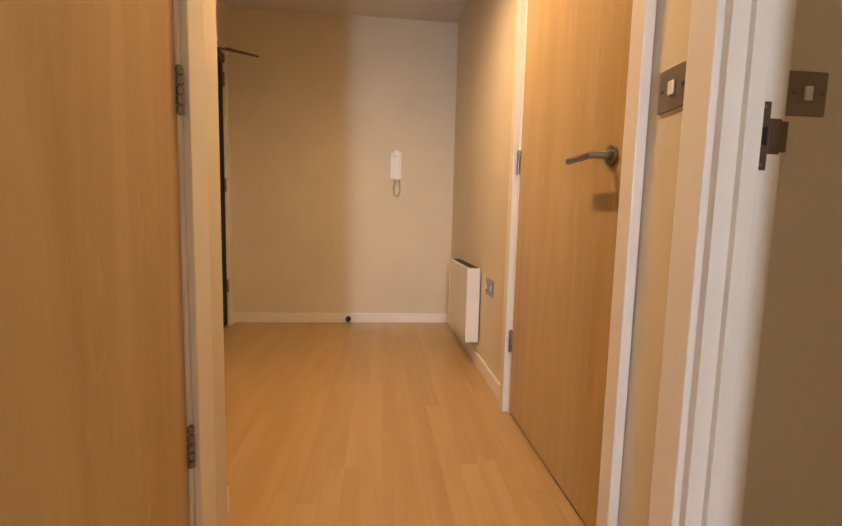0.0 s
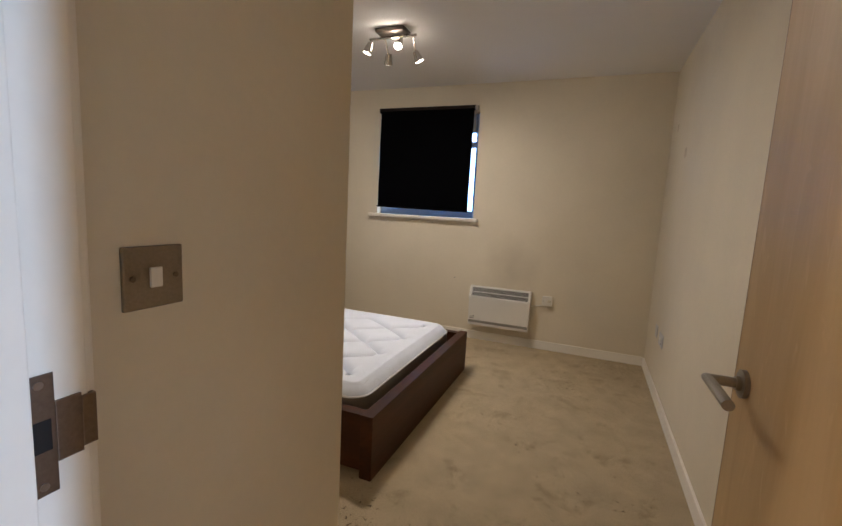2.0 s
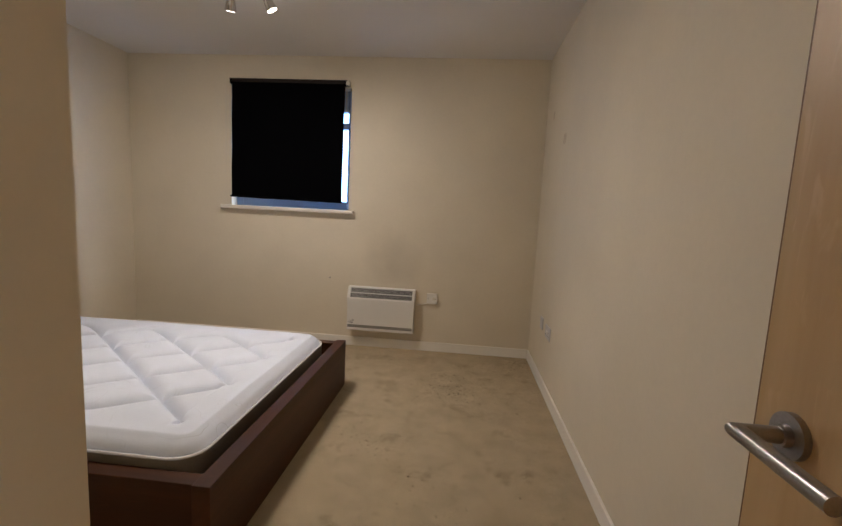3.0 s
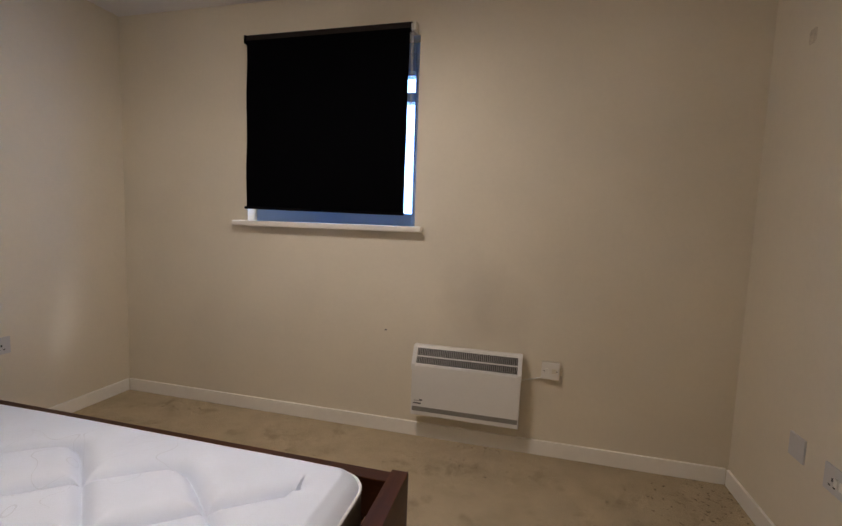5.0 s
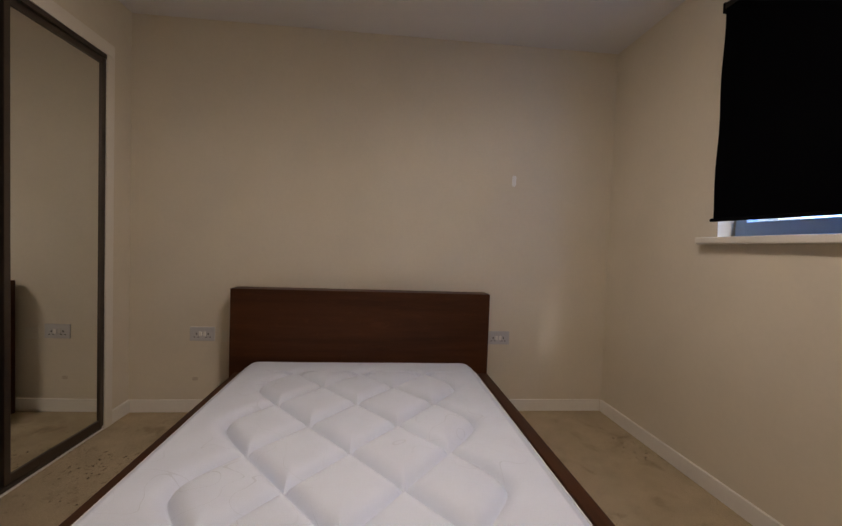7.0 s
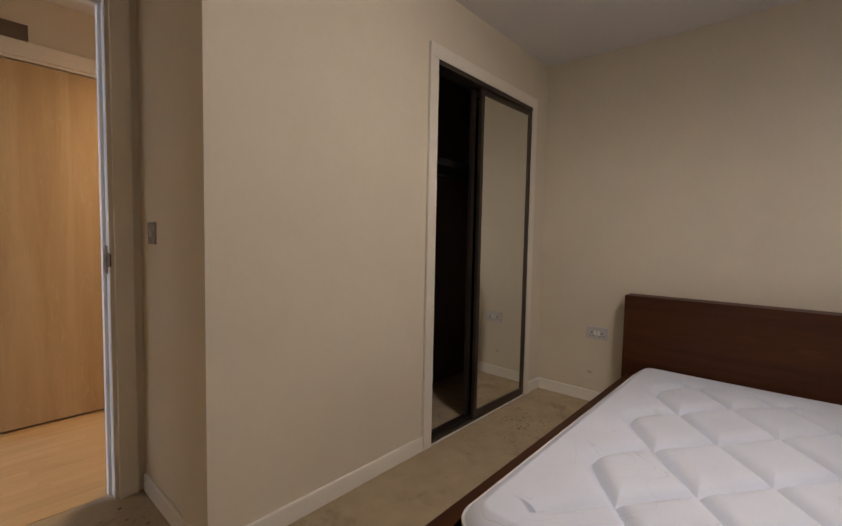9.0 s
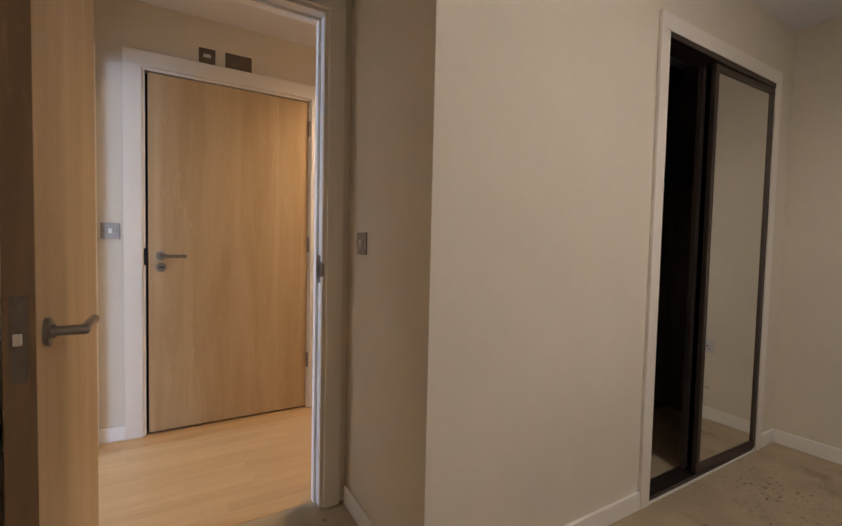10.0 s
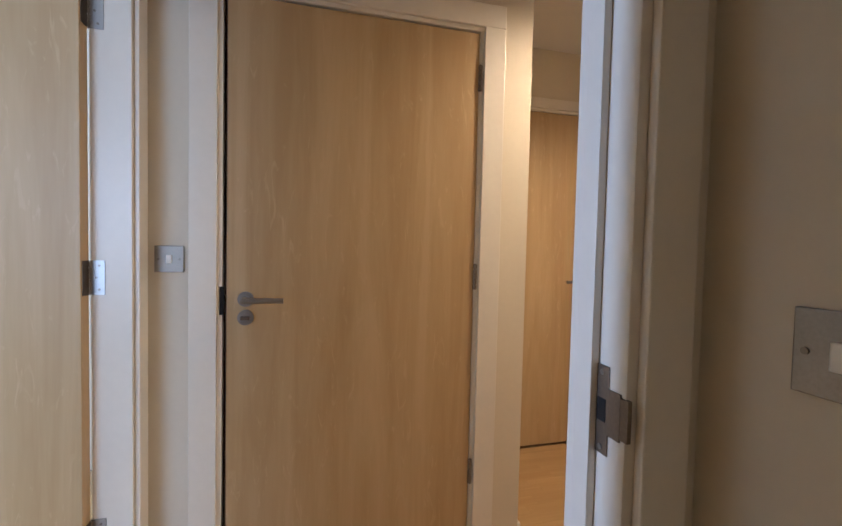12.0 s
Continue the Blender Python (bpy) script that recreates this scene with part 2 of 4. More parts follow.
STEEL = surface("brushed_steel", (0.33, 0.315, 0.30), 0.34, 1.0, grain=300, vary=0.08, stain=8, stain_vary=0.08, bump=0.05, depth=0.0005)
CHROME = surface("polished_steel", (0.60, 0.57, 0.53), 0.20, 1.0, grain=200, vary=0.04, bump=0.0)
DARKSTEEL = surface("dark_bronze_plate", (0.20, 0.165, 0.135), 0.42, 1.0, grain=200, vary=0.1, stain=9, stain_vary=0.12, bump=0.05, depth=0.0004)
MIDSTEEL = surface("grey_brushed_plate", (0.30, 0.265, 0.225), 0.45, 1.0, grain=260, vary=0.08, stain=9, stain_vary=0.1, bump=0.05, depth=0.0004)
# Shade painted near-black in gaps, holes, shelf and rail; also the keep plate.
NEARBLACK = surface("near_black_shade_and_keep_plate", (0.010, 0.008, 0.007), 0.9, grain=30, vary=0.1, bump=0.0)
PHONE = surface("bright_white_plastic", (0.88, 0.87, 0.84), 0.3, grain=60, vary=0.01, bump=0.0)
CORD = surface("grey_curled_cord", (0.42, 0.39, 0.34), 0.5, grain=200, vary=0.1, bump=0.0)
PLASTIC = surface("white_plastic", (0.78, 0.76, 0.71), 0.35, grain=60, vary=0.01, bump=0.0)
OLDPLASTIC = surface("off_white_plastic", (0.70, 0.66, 0.56), 0.4, grain=60, vary=0.02, bump=0.0)
GREYPLASTIC = surface("grey_white_plastic", (0.56, 0.55, 0.55), 0.4, grain=60, vary=0.02, bump=0.0)
FIN = surface("grey_fin_metal", (0.30, 0.29, 0.27), 0.45, 0.3, grain=80, vary=0.05, bump=0.0)
STRIP = surface("grey_slotted_strip", (0.26, 0.25, 0.23), 0.5, grain=80, vary=0.05, bump=0.0)
GREYPRINT = surface("grey_print", (0.10, 0.10, 0.11), 0.6, grain=60, vary=0.05, bump=0.0)
HEATER = surface("white_enamelled_steel", (0.76, 0.745, 0.71), 0.33, grain=80, vary=0.012, stain=4, stain_vary=0.03, bump=0.0)
GRILLE = surface("dark_grille_metal", (0.035, 0.032, 0.03), 0.5, 0.6, grain=80, vary=0.08, bump=0.0)
BLIND = surface("black_blind_fabric", (0.0035, 0.0034, 0.0045), 0.95, grain=600, vary=0.2, bump=0.2, depth=0.0006, spec=0.05)
ROLLER = surface("brown_black_roller_cloth", (0.016, 0.012, 0.010), 0.7, grain=300, vary=0.2, bump=0.1, spec=0.2)
TICKING = surface("white_quilted_ticking", (0.71, 0.76, 0.86), 0.85, grain=500, vary=0.04, stain=5, stain_vary=0.03, bump=0.35, depth=0.0012, spec=0.15, scroll=(0.57, 0.605, 0.68))
# Grey-beige border cloth with the side's shade put into its colour.
BORDER = surface("shaded_grey_beige_mattress_border", (0.40, 0.35, 0.29), 0.9, grain=220, vary=0.1, stain=6, stain_vary=0.08, bump=0.3, spec=0.1)
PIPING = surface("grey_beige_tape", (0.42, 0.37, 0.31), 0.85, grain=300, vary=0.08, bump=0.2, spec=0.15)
TOPPIPING = surface("white_tape", (0.70, 0.70, 0.72), 0.85, grain=300, vary=0.08, bump=0.2, spec=0.15)
BASEFABRIC = surface("shadow_brown_slats", (0.30, 0.20, 0.11), 0.7, grain=60, vary=0.1, bump=0.1)
TRACK = surface("grey_brown_aluminium", (0.115, 0.095, 0.08), 0.42, 0.85, grain=200, vary=0.06, stain=6, stain_vary=0.06, bump=0.0)
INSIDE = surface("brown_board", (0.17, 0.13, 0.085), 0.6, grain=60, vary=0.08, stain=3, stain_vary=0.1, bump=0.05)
# Blue daylight on the frame is put into its base colour.
DAYLITFRAME = surface("window_frame_blue_daylight_tint", (0.40, 0.55, 0.82), 0.35, grain=60, vary=0.015, bump=0.0)
# White plastic with a slight blue daylight tint in the colour.
UPVC = surface("white_window_plastic_daylight_tint", (0.66, 0.73, 0.84), 0.35, grain=60, vary=0.01, bump=0.0)
PATCH = surface("brown_scuff", (0.60, 0.52, 0.41), 0.8, grain=90, vary=0.12, stain=30, stain_vary=0.12, bump=0.1)
PALEPATCH = surface("white_filler", (0.86, 0.85, 0.82), 0.8, grain=90, vary=0.05, bump=0.1)
BULB = glowing("lit_bulb", (1.0, 0.88, 0.68), 22.0)
OUTSIDE = glowing("bright_sky_backdrop", (0.74, 0.86, 1.0), 1.9)
MIRROR, mt, mb = nodes_of("mirror_glass")
mb.inputs["Base Color"].default_value, mb.inputs["Metallic"].default_value, mb.inputs["Roughness"].default_value = (0.80, 0.81, 0.78, 1), 1.0, 0.015
GLASS, gt, gb = nodes_of("clear_glass")
gb.inputs["Transmission Weight"].default_value, gb.inputs["Roughness"].default_value, gb.inputs["IOR"].default_value = 1.0, 0.0, 1.45

# ---- mesh tools ----
ORG = {}


def thing(name, at, label, category, group="", kind="", m=None):
    """An empty at a thing's base; parts are then given in world metres, or in its own axes if a pose m is given."""
    ob = new(name)
    ob.empty_display_size = 0.05
    if m is None:
        ob.location, ORG[ob.name] = at, Vector(at)
    else:
        ob.matrix_world, ORG[ob.name] = m, Vector((0, 0, 0))
    return tagged(ob, label, category, group, kind)


def part(name, bm, material, parent=None, label="", smooth=False):
    me = bpy.data.meshes.new(name)
    org = ORG[parent.name] if parent else Vector((0, 0, 0))
    if org.length:
        bmesh.ops.translate(bm, verts=bm.verts, vec=-org)
    bm.to_mesh(me)
    bm.free()
    me.materials.append(material)
    for f in me.polygons:
        f.use_smooth = smooth
    if smooth:
        me.set_sharp_from_angle(angle=radians(38))
    ob = new(name, me)
    if parent:
        ob.parent = parent
    ORG[ob.name] = org
    return tagged(ob, label)


def box(x0, x1, y0, y1, z0, z1, bevel=0.0, bm=None, seg=2):
    bm = bm or bmesh.new()
    x0, x1 = sorted((x0, x1)); y0, y1 = sorted((y0, y1)); z0, z1 = sorted((z0, z1))
    v = [bm.verts.new(p) for p in ((x0, y0, z0), (x1, y0, z0), (x1, y1, z0), (x0, y1, z0), (x0, y0, z1), (x1, y0, z1), (x1, y1, z1), (x0, y1, z1))]
    fs = [bm.faces.new([v[i] for i in q]) for q in ((3, 2, 1, 0), (4, 5, 6, 7), (0, 1, 5, 4), (1, 2, 6, 5), (2, 3, 7, 6), (3, 0, 4, 7))]
    if bevel:
        bmesh.ops.bevel(bm, geom=list({e for f in fs for e in f.edges}), offset=bevel, segments=seg, profile=0.6, affect='EDGES')
    return bm


def rod(a, b, r, n=16, bm=None, r2=None):
    bm = bm or bmesh.new()
    a, b = Vector(a), Vector(b)
    q = (b - a).to_track_quat('Z', 'Y').to_matrix().to_4x4()
    bmesh.ops.create_cone(bm, cap_ends=True, segments=n, radius1=r, radius2=r if r2 is None else r2, depth=(b - a).length,
                          matrix=Matrix.Translation((a + b) / 2) @ q)
    return bm


def tube(pts, r, n=10, bm=None):
    """A round bar along a line of points, mitred at the bends."""
    bm = bm or bmesh.new()
    pts = [Vector(p) for p in pts]
    dirs = [(pts[i + 1] - pts[i]).normalized() for i in range(len(pts) - 1)]
    side = dirs[0].orthogonal().normalized()
    rings = []
    for i, p in enumerate(pts):
        d0, d1 = dirs[max(i - 1, 0)], dirs[min(i, len(dirs) - 1)]
        t = (d0 + d1).normalized()
        side = (side - t * side.dot(t)).normalized()
        up = t.cross(side)
        k = 1.0 / max(0.5, t.dot(d0))
        bend = (d1 - d0)
        bend = bend.normalized() if bend.length > 1e-4 else None
        ring = []
        for j in range(n):
            o = (side * math.cos(2 * math.pi * j / n) + up * math.sin(2 * math.pi * j / n)) * r
            if bend:
                o += bend * o.dot(bend) * (k - 1)
            ring.append(bm.verts.new(p + o))
        rings.append(ring)
    for a, b in zip(rings, rings[1:]):
        for j in range(n):
            bm.faces.new((a[j], a[(j + 1) % n], b[(j + 1) % n], b[j]))
    bm.faces.new(rings[0][::-1]), bm.faces.new(rings[-1])
    bmesh.ops.recalc_face_normals(bm, faces=bm.faces)
    return bm


def structure(name, bm, material, label, category):
    return tagged(part(name, bm, material), label, category, kind="structure")

# ---- the shell: bedroom, hall, living room behind ----
XH, XR, YW, YC = -3.18, 0.315, 4.775, 1.765     # headboard wall, bedroom wall by the door, window wall, wardrobe wall
XP = -0.765                                       # passage wall with the light switch
HY0, HY1 = 1.0, 1.11                             # wall between hall and bedroom
XE, XL = -3.40, 0.228                            # end wall of the hall, living room wall
RY = -0.74                                       # back of the hall recess
XC = -1.125                                      # corner of the bathroom wall
T = 0.1
DH = 2.05                                        # door openings

b = box(-3.5, XL + 0.1, RY - 0.1, HY0 + 0.06, -0.1, -0.004)
box(XL + 0.1, XR + 0.1, -1.0, HY0 + 0.06, -0.1, -0.004, bm=b)
box(XR + 0.1, 3.9, -1.0, YW, -0.1, -0.004, bm=b)
floor_hall = structure("floor_hall", b, OAKEDGE, "pale oak laminate floor of the hall", "floor")
b = box(XH - 0.1, XR + 0.1, HY0 + 0.06, YW + 0.1, -0.1, 0.0)
structure("floor_bedroom", b, CARPET, "worn stained beige bedroom carpet", "carpet")
structure("ceiling_bedroom", box(XH - 0.1, XR + 0.1, HY1 - 0.05, YW + 0.1, CEIL, CEIL + 0.1), CEILING, "white painted bedroom ceiling", "ceiling")
b = box(-3.5, XL + 0.1, RY - 0.1, HY1 - 0.05, HCEIL, HCEIL + 0.1)
box(XL + 0.1, XR + 0.1, -1.0, HY1 - 0.05, HCEIL, HCEIL + 0.1, bm=b)
box(XR + 0.1, 3.9, -1.0, YW + 0.1, HCEIL, HCEIL + 0.1, bm=b)
structure("ceiling_hall", b, CEILING, "white painted hall ceiling", "ceiling")

# window wall with its opening
WX0, WX1, WZ0, WZ1 = -2.268, -1.245, 1.135, 2.13
b = box(XH - 0.1, WX0, YW, YW + 0.3, 0, CEIL)
box(WX1, XR + 0.1, YW, YW + 0.3, 0, CEIL, bm=b)
box(WX0, WX1, YW, YW + 0.3, 0, WZ0, bm=b)
box(WX0, WX1, YW, YW + 0.3, WZ1, CEIL, bm=b)
structure("wall_window", b, CREAMSOOT, "cream painted wall around the window", "wall")
structure("wall_headboard", box(XH - 0.1, XH, YC - 0.75, YW, 0, CEIL), CREAM, "cream painted wall behind the headboard", "wall")
structure("wall_side", box(XR, XR + 0.1, HY0, YW, 0, CEIL), CREAM, "scuffed cream painted side wall", "wall")
# wardrobe wall with its opening, closet back and sides
CX0, CX1, CZ = -2.935, -1.905, 2.028
b = box(XH, CX0, YC - 0.1, YC, 0, CEIL)
box(CX1, XP, YC - 0.1, YC, 0, CEIL, bm=b)
box(CX0, CX1, YC - 0.1, YC, CZ, CEIL, bm=b)
structure("wall_wardrobe", b, CREAM, "cream painted wall around the built-in wardrobe", "wall")
structure("wall_passage", box(XP - 0.1, XP, HY1, YC - 0.1, 0, CEIL), CREAM, "cream painted passage wall with light switch", "wall")
# wall between hall and bedroom, with the bedroom door and the cupboard door
BX0, BX1 = -0.675, 0.152
DX0, DX1 = -1.745, -0.905
b = box(XE - 0.1, DX0, HY0, HY1, 0, HCEIL)
box(DX1, BX0, HY0, HY1, 0, HCEIL, bm=b)
box(BX1, XR, HY0, HY1, 0, HCEIL, bm=b)
box(DX0, DX1, HY0, HY1, DH, HCEIL, bm=b)
box(BX0, BX1, HY0, HY1, DH, HCEIL, bm=b)
structure("wall_hall_north", b, CREAM, "cream painted hall wall with two doorways", "wall")
structure("wall_hall_end", box(XE - 0.1, XE, RY - 0.1, HY0, 0, HCEIL), CREAM, "cream painted end wall of the hall", "wall")
# bathroom wall and the recess
EX0, EX1 = -0.925, 0.021
b = box(XC, EX0, -T, 0, 0, HCEIL)
box(EX1, XL, -T, 0, 0, HCEIL, bm=b)
box(EX0, EX1, -T, 0, DH + 0.005, HCEIL, bm=b)
structure("wall_bathroom", b, CREAM, "pale painted wall around the bathroom door", "wall")
structure("wall_recess_side", box(XC, XC + 0.1, RY, -T, 0, HCEIL), CREAM, "cream painted return of the hall recess", "wall")
FX0, FX1, GX0, GX1 = -3.30, -2.42, -1.99, -1.20
b = box(XE, FX0, RY - 0.1, RY, 0, HCEIL)
box(FX1, GX0, RY - 0.1, RY, 0, HCEIL, bm=b)
box(GX1, XC + 0.1, RY - 0.1, RY, 0, HCEIL, bm=b)
box(FX0, FX1, RY - 0.1, RY, DH, HCEIL, bm=b)
box(GX0, GX1, RY - 0.1, RY, DH, HCEIL, bm=b)
structure("wall_recess_back", b, CREAM, "cream painted back wall of the hall recess", "wall")
# living room doorway and the plain room behind
LY0, LY1 = 0.085, 0.925
b = box(XL, XL + T, -T, LY0, 0, HCEIL)
box(XL, XL + T, LY1, HY0, 0, HCEIL, bm=b)
box(XL, XL + T, LY0, LY1, DH, HCEIL, bm=b)
box(XL, XL + T, -1.0, -T, 0, HCEIL, bm=b)
structure("wall_living_door", b, CREAM, "pale painted wall around the living room doorway", "wall")
structure("wall_living_side", box(XR + 0.1, XR + 0.12, HY0, YW, 0, HCEIL), CREAM, "plain cream living room wall", "wall")
structure("wall_living_south", box(XL, 3.8, -1.1, -1.0, 0, HCEIL), CREAM, "plain cream living room wall", "wall")
for nm, quad in (("wall_living_east", ((3.8, 3.9, -1.0, 0.03, 0, HCEIL), (3.8, 3.9, 0.23, YW, 0, HCEIL), (3.8, 3.9, 0.03, 0.23, 0, 0.85), (3.8, 3.9, 0.03, 0.23, 2.25, HCEIL))),
                 ("wall_living_facade", ((XR + 0.12, 1.25, YW, YW + 0.1, 0, HCEIL), (3.35, 3.9, YW, YW + 0.1, 0, HCEIL), (1.25, 3.35, YW, YW + 0.1, 0, 0.65), (1.25, 3.35, YW, YW + 0.1, 2.35, HCEIL)))):
    b = bmesh.new()
    for q in quad:
        box(*q, bm=b)
    structure(nm, b, CREAM, "plain cream living room wall with window opening", "wall")
b = box(3.84, 3.87, 0.03, 0.055, 0.85, 2.25)
box(3.84, 3.87, 0.205, 0.23, 0.85, 2.25, bm=b); box(3.84, 3.87, 0.055, 0.205, 0.85, 0.885, bm=b); box(3.84, 3.87, 0.055, 0.205, 2.215, 2.25, bm=b)
structure("window_2", b, UPVC, "narrow white framed living room window", "window")
b = box(1.25, 1.30, YW + 0.04, YW + 0.08, 0.65, 2.35)
box(3.30, 3.35, YW + 0.04, YW + 0.08, 0.65, 2.35, bm=b); box(1.30, 3.30, YW + 0.04, YW + 0.08, 0.65, 0.70, bm=b); box(1.30, 3.30, YW + 0.04, YW + 0.08, 2.30, 2.35, bm=b)
structure("window_3", b, UPVC, "wide white framed living room window", "window")

# ---- skirting boards ----
SK = 0.078


def skirting(name, runs, label):
    """Boards with a rounded top, each run from one end to the other along a wall, out by its thickness."""
    first = structure(name, box(*runs[0], 0.0, SK, bevel=0.004), SKIRT, label, "skirting board")
    for run in runs[1:]:
        part("board", box(*run, 0.0, SK, bevel=0.004), SKIRT, first)
    return first


S = 0.014
skirting("baseboard_bedroom", [
    (XH + S, XR - S, YW - S, YW),
    (XR - S, XR, HY1 + 0.02, YW - S), (XH, XH + S, YC + S, YW - S),
    (XH, CX0 - 0.062, YC, YC + S), (CX1 + 0.062, XP + S, YC, YC + S), (XP, XP + S, HY1 + 0.02, YC)],
    "white painted bedroom skirting board")
skirting("baseboard_hall", [
    (XE, XE + S, RY + S, HY0 - S), (XE + S, DX0 - 0.06, HY0 - S, HY0), (EX1 + 0.075, XL - S, 0, S),
    (XC - S, XC, RY + S, 0), (XE + S, FX0 - 0.045, RY, RY + S), (FX1 + 0.06, GX0 - 0.06, RY, RY + S)],
    "white painted hall skirting board")

# ---- door linings and architraves ----


def lining_y(name, x0, x1, y0, y1, h, sides, stop, label, aw=0.068, proud=0.018):
    """A lining round an opening in a wall that runs along x. sides: +1 or -1 for the faces that carry architraves."""
    th = 0.022
    bm = box(x0, x0 + th, y0 - 0.003, y1 + 0.003, 0, h - th, bevel=0.0015)
    box(x1 - th, x1, y0 - 0.003, y1 + 0.003, 0, h - th, bevel=0.0015, bm=bm)
    box(x0, x1, y0 - 0.003, y1 + 0.003, h - th, h, bevel=0.0015, bm=bm)
    lin = structure(name, bm, GLOSS, label, "door frame")
    for s in sides:
        ys = (y1 + 0.003, y1 + proud) if s > 0 else (y0 - proud, y0 - 0.003)
        for nm, bx in (("architrave", (x0 - aw + 0.008, x0 + 0.008, 0, h - 0.008)), ("architrave", (x1 - 0.008, x1 + aw - 0.008, 0, h - 0.008)),
                       ("head_architrave", (x0 - aw + 0.008, x1 + aw - 0.008, h - 0.008, h + aw - 0.008))):
            part(nm, box(bx[0], bx[1], ys[0], ys[1], bx[2], bx[3], bevel=0.003), GLOSS, lin)
    if stop:
        sy0, sy1 = stop
        part("door_stop", box(x0 + th, x0 + th + 0.012, sy0, sy1, 0, h - th - 0.012, bevel=0.0015), GLOSS, lin)
        part("door_stop", box(x1 - th - 0.012, x1 - th, sy0, sy1, 0, h - th - 0.012, bevel=0.0015), GLOSS, lin)
        part("door_stop", box(x0 + th, x1 - th, sy0, sy1, h - th - 0.012, h - th, bevel=0.0015), GLOSS, lin)
    return lin


bed_frame = lining_y("door_frame_bedroom", BX0, BX1, HY0, HY1, DH, (-1, 1), (HY0 + 0.03, HY0 + 0.062), "white painted bedroom door frame")
cup_frame = lining_y("door_frame_cupboard", DX0, DX1, HY0, HY1, DH, (-1,), None, "white painted cupboard door frame", aw=0.052, proud=0.028)
bath_frame = lining_y("door_frame_bathroom", EX0, EX1, -T, 0, DH + 0.005, (1,), None, "white painted bathroom door frame", aw=0.085)
front_frame = lining_y("door_frame_front", FX0, FX1, RY - 0.1, RY, DH, (1,), None, "cream painted front door frame", aw=0.055)
store_frame = lining_y("door_frame_store", GX0, GX1, RY - 0.1, RY, DH, (1,), None, "cream painted store door frame", aw=0.06)
# living room doorway runs along y
b = box(XL - 0.003, XL + T + 0.003, LY0, LY0 + 0.022, 0, DH - 0.022, bevel=0.0015)
box(XL - 0.003, XL + T + 0.003, LY1 - 0.022, LY1, 0, DH - 0.022, bevel=0.0015, bm=b)
box(XL - 0.003, XL + T + 0.003, LY0, LY1, DH - 0.022, DH, bevel=0.0015, bm=b)
liv_frame = structure("door_frame_living", b, GLOSS, "white painted living room door frame", "door frame")
for y0, y1, z0, z1 in ((LY0 - 0.06, LY0 + 0.008, 0, DH - 0.008), (LY1 - 0.008, LY1 + 0.055, 0, DH - 0.008), (LY0 - 0.06, LY1 + 0.055, DH - 0.008, DH + 0.055)):
    part("architrave", box(XL - 0.018, XL - 0.003, y0, y1, z0, z1, bevel=0.003), GLOSS, liv_frame)

# ---- doors ----


def hinge(parent, x, y, z, face):
    """A butt hinge: two leaves and five knuckles, its pin along z. face: the way along y that it looks."""
    h = part("hinge", rod((x, y + face * 0.006, z - 0.05), (x, y + face * 0.006, z + 0.05), 0.0045, 10), DARKSTEEL, parent, "steel butt hinge", True)
    for i in range(5):
        part("knuckle", rod((x, y + face * 0.006, z - 0.05 + 0.02 * i + 0.002), (x, y + face * 0.006, z - 0.034 + 0.02 * i), 0.0078, 12), MIDSTEEL, h)
    return h


def lever(parent, x, y, z, face, way, rose_r=0.026):
    """A lever handle: a round rose, a neck and a mitred bar that runs along x."""
    h = part("handle", tube([(x, y + face * 0.006, z), (x, y + face * 0.058, z), (x + way * 0.125, y + face * 0.058, z)], 0.0095, 20),
             STEEL, parent, "brushed steel lever handle", True)
    part("rose", rod((x, y, z), (x, y + face * 0.008, z), rose_r, 28), STEEL, h)
    part("collar", rod((x, y + face * 0.008, z), (x, y + face * 0.016, z), 0.013, 18), STEEL, h)
    return h


def door(name, m, width, height, label, hinge_face, handle_z=1.005, material=OAK, thumb=False, faces=(1, -1), hinges=(0.315, 1.085, 1.845), latch=True, category="door"):
    """A flush leaf in its own axes: hinge edge at x = 0, leaf along +x, faces at y = 0 and y = -0.044, bottom at z = 0."""
    d = thing(name, (0, 0, 0), label, category, m=m)
    leaf = part("leaf", box(0, width, -0.044, 0, 0.0, height, bevel=0.002), material, d)
    part("edge_lipping", box(width + 0.0002, width + 0.0022, -0.0435, -0.0005, 0.001, height - 0.001), SHADEDLIPPING if material is OAK else material, d)
    for z in hinges:
        hinge(d, -0.003, 0.0 if hinge_face > 0 else -0.044, z, hinge_face)
    if handle_z:
        for f in faces:
            lever(d, width - 0.06, 0 if f > 0 else -0.044, handle_z, f, -1)
    if thumb:
        r = part("thumb_turn", rod((width - 0.06, 0, handle_z - 0.063), (width - 0.06, 0.009, handle_z - 0.063), 0.026, 28), STEEL, d, "steel thumb turn lock")
        part("turn_knob", box(width - 0.074, width - 0.046, 0.009, 0.026, handle_z - 0.069, handle_z - 0.057, bevel=0.003), DARKSTEEL, r)
    if latch:
        l = part("latch_plate", box(width + 0.0022, width + 0.0042, -0.034, -0.010, handle_z - 0.075, handle_z + 0.075 if handle_z else 1.05, bevel=0.0008), DARKSTEEL, d, "dark steel latch plate")
        part("latch_bolt", box(width + 0.0042, width + 0.013, -0.029, -0.015, handle_z - 0.010, handle_z + 0.012, bevel=0.003), CHROME, l)
    return d


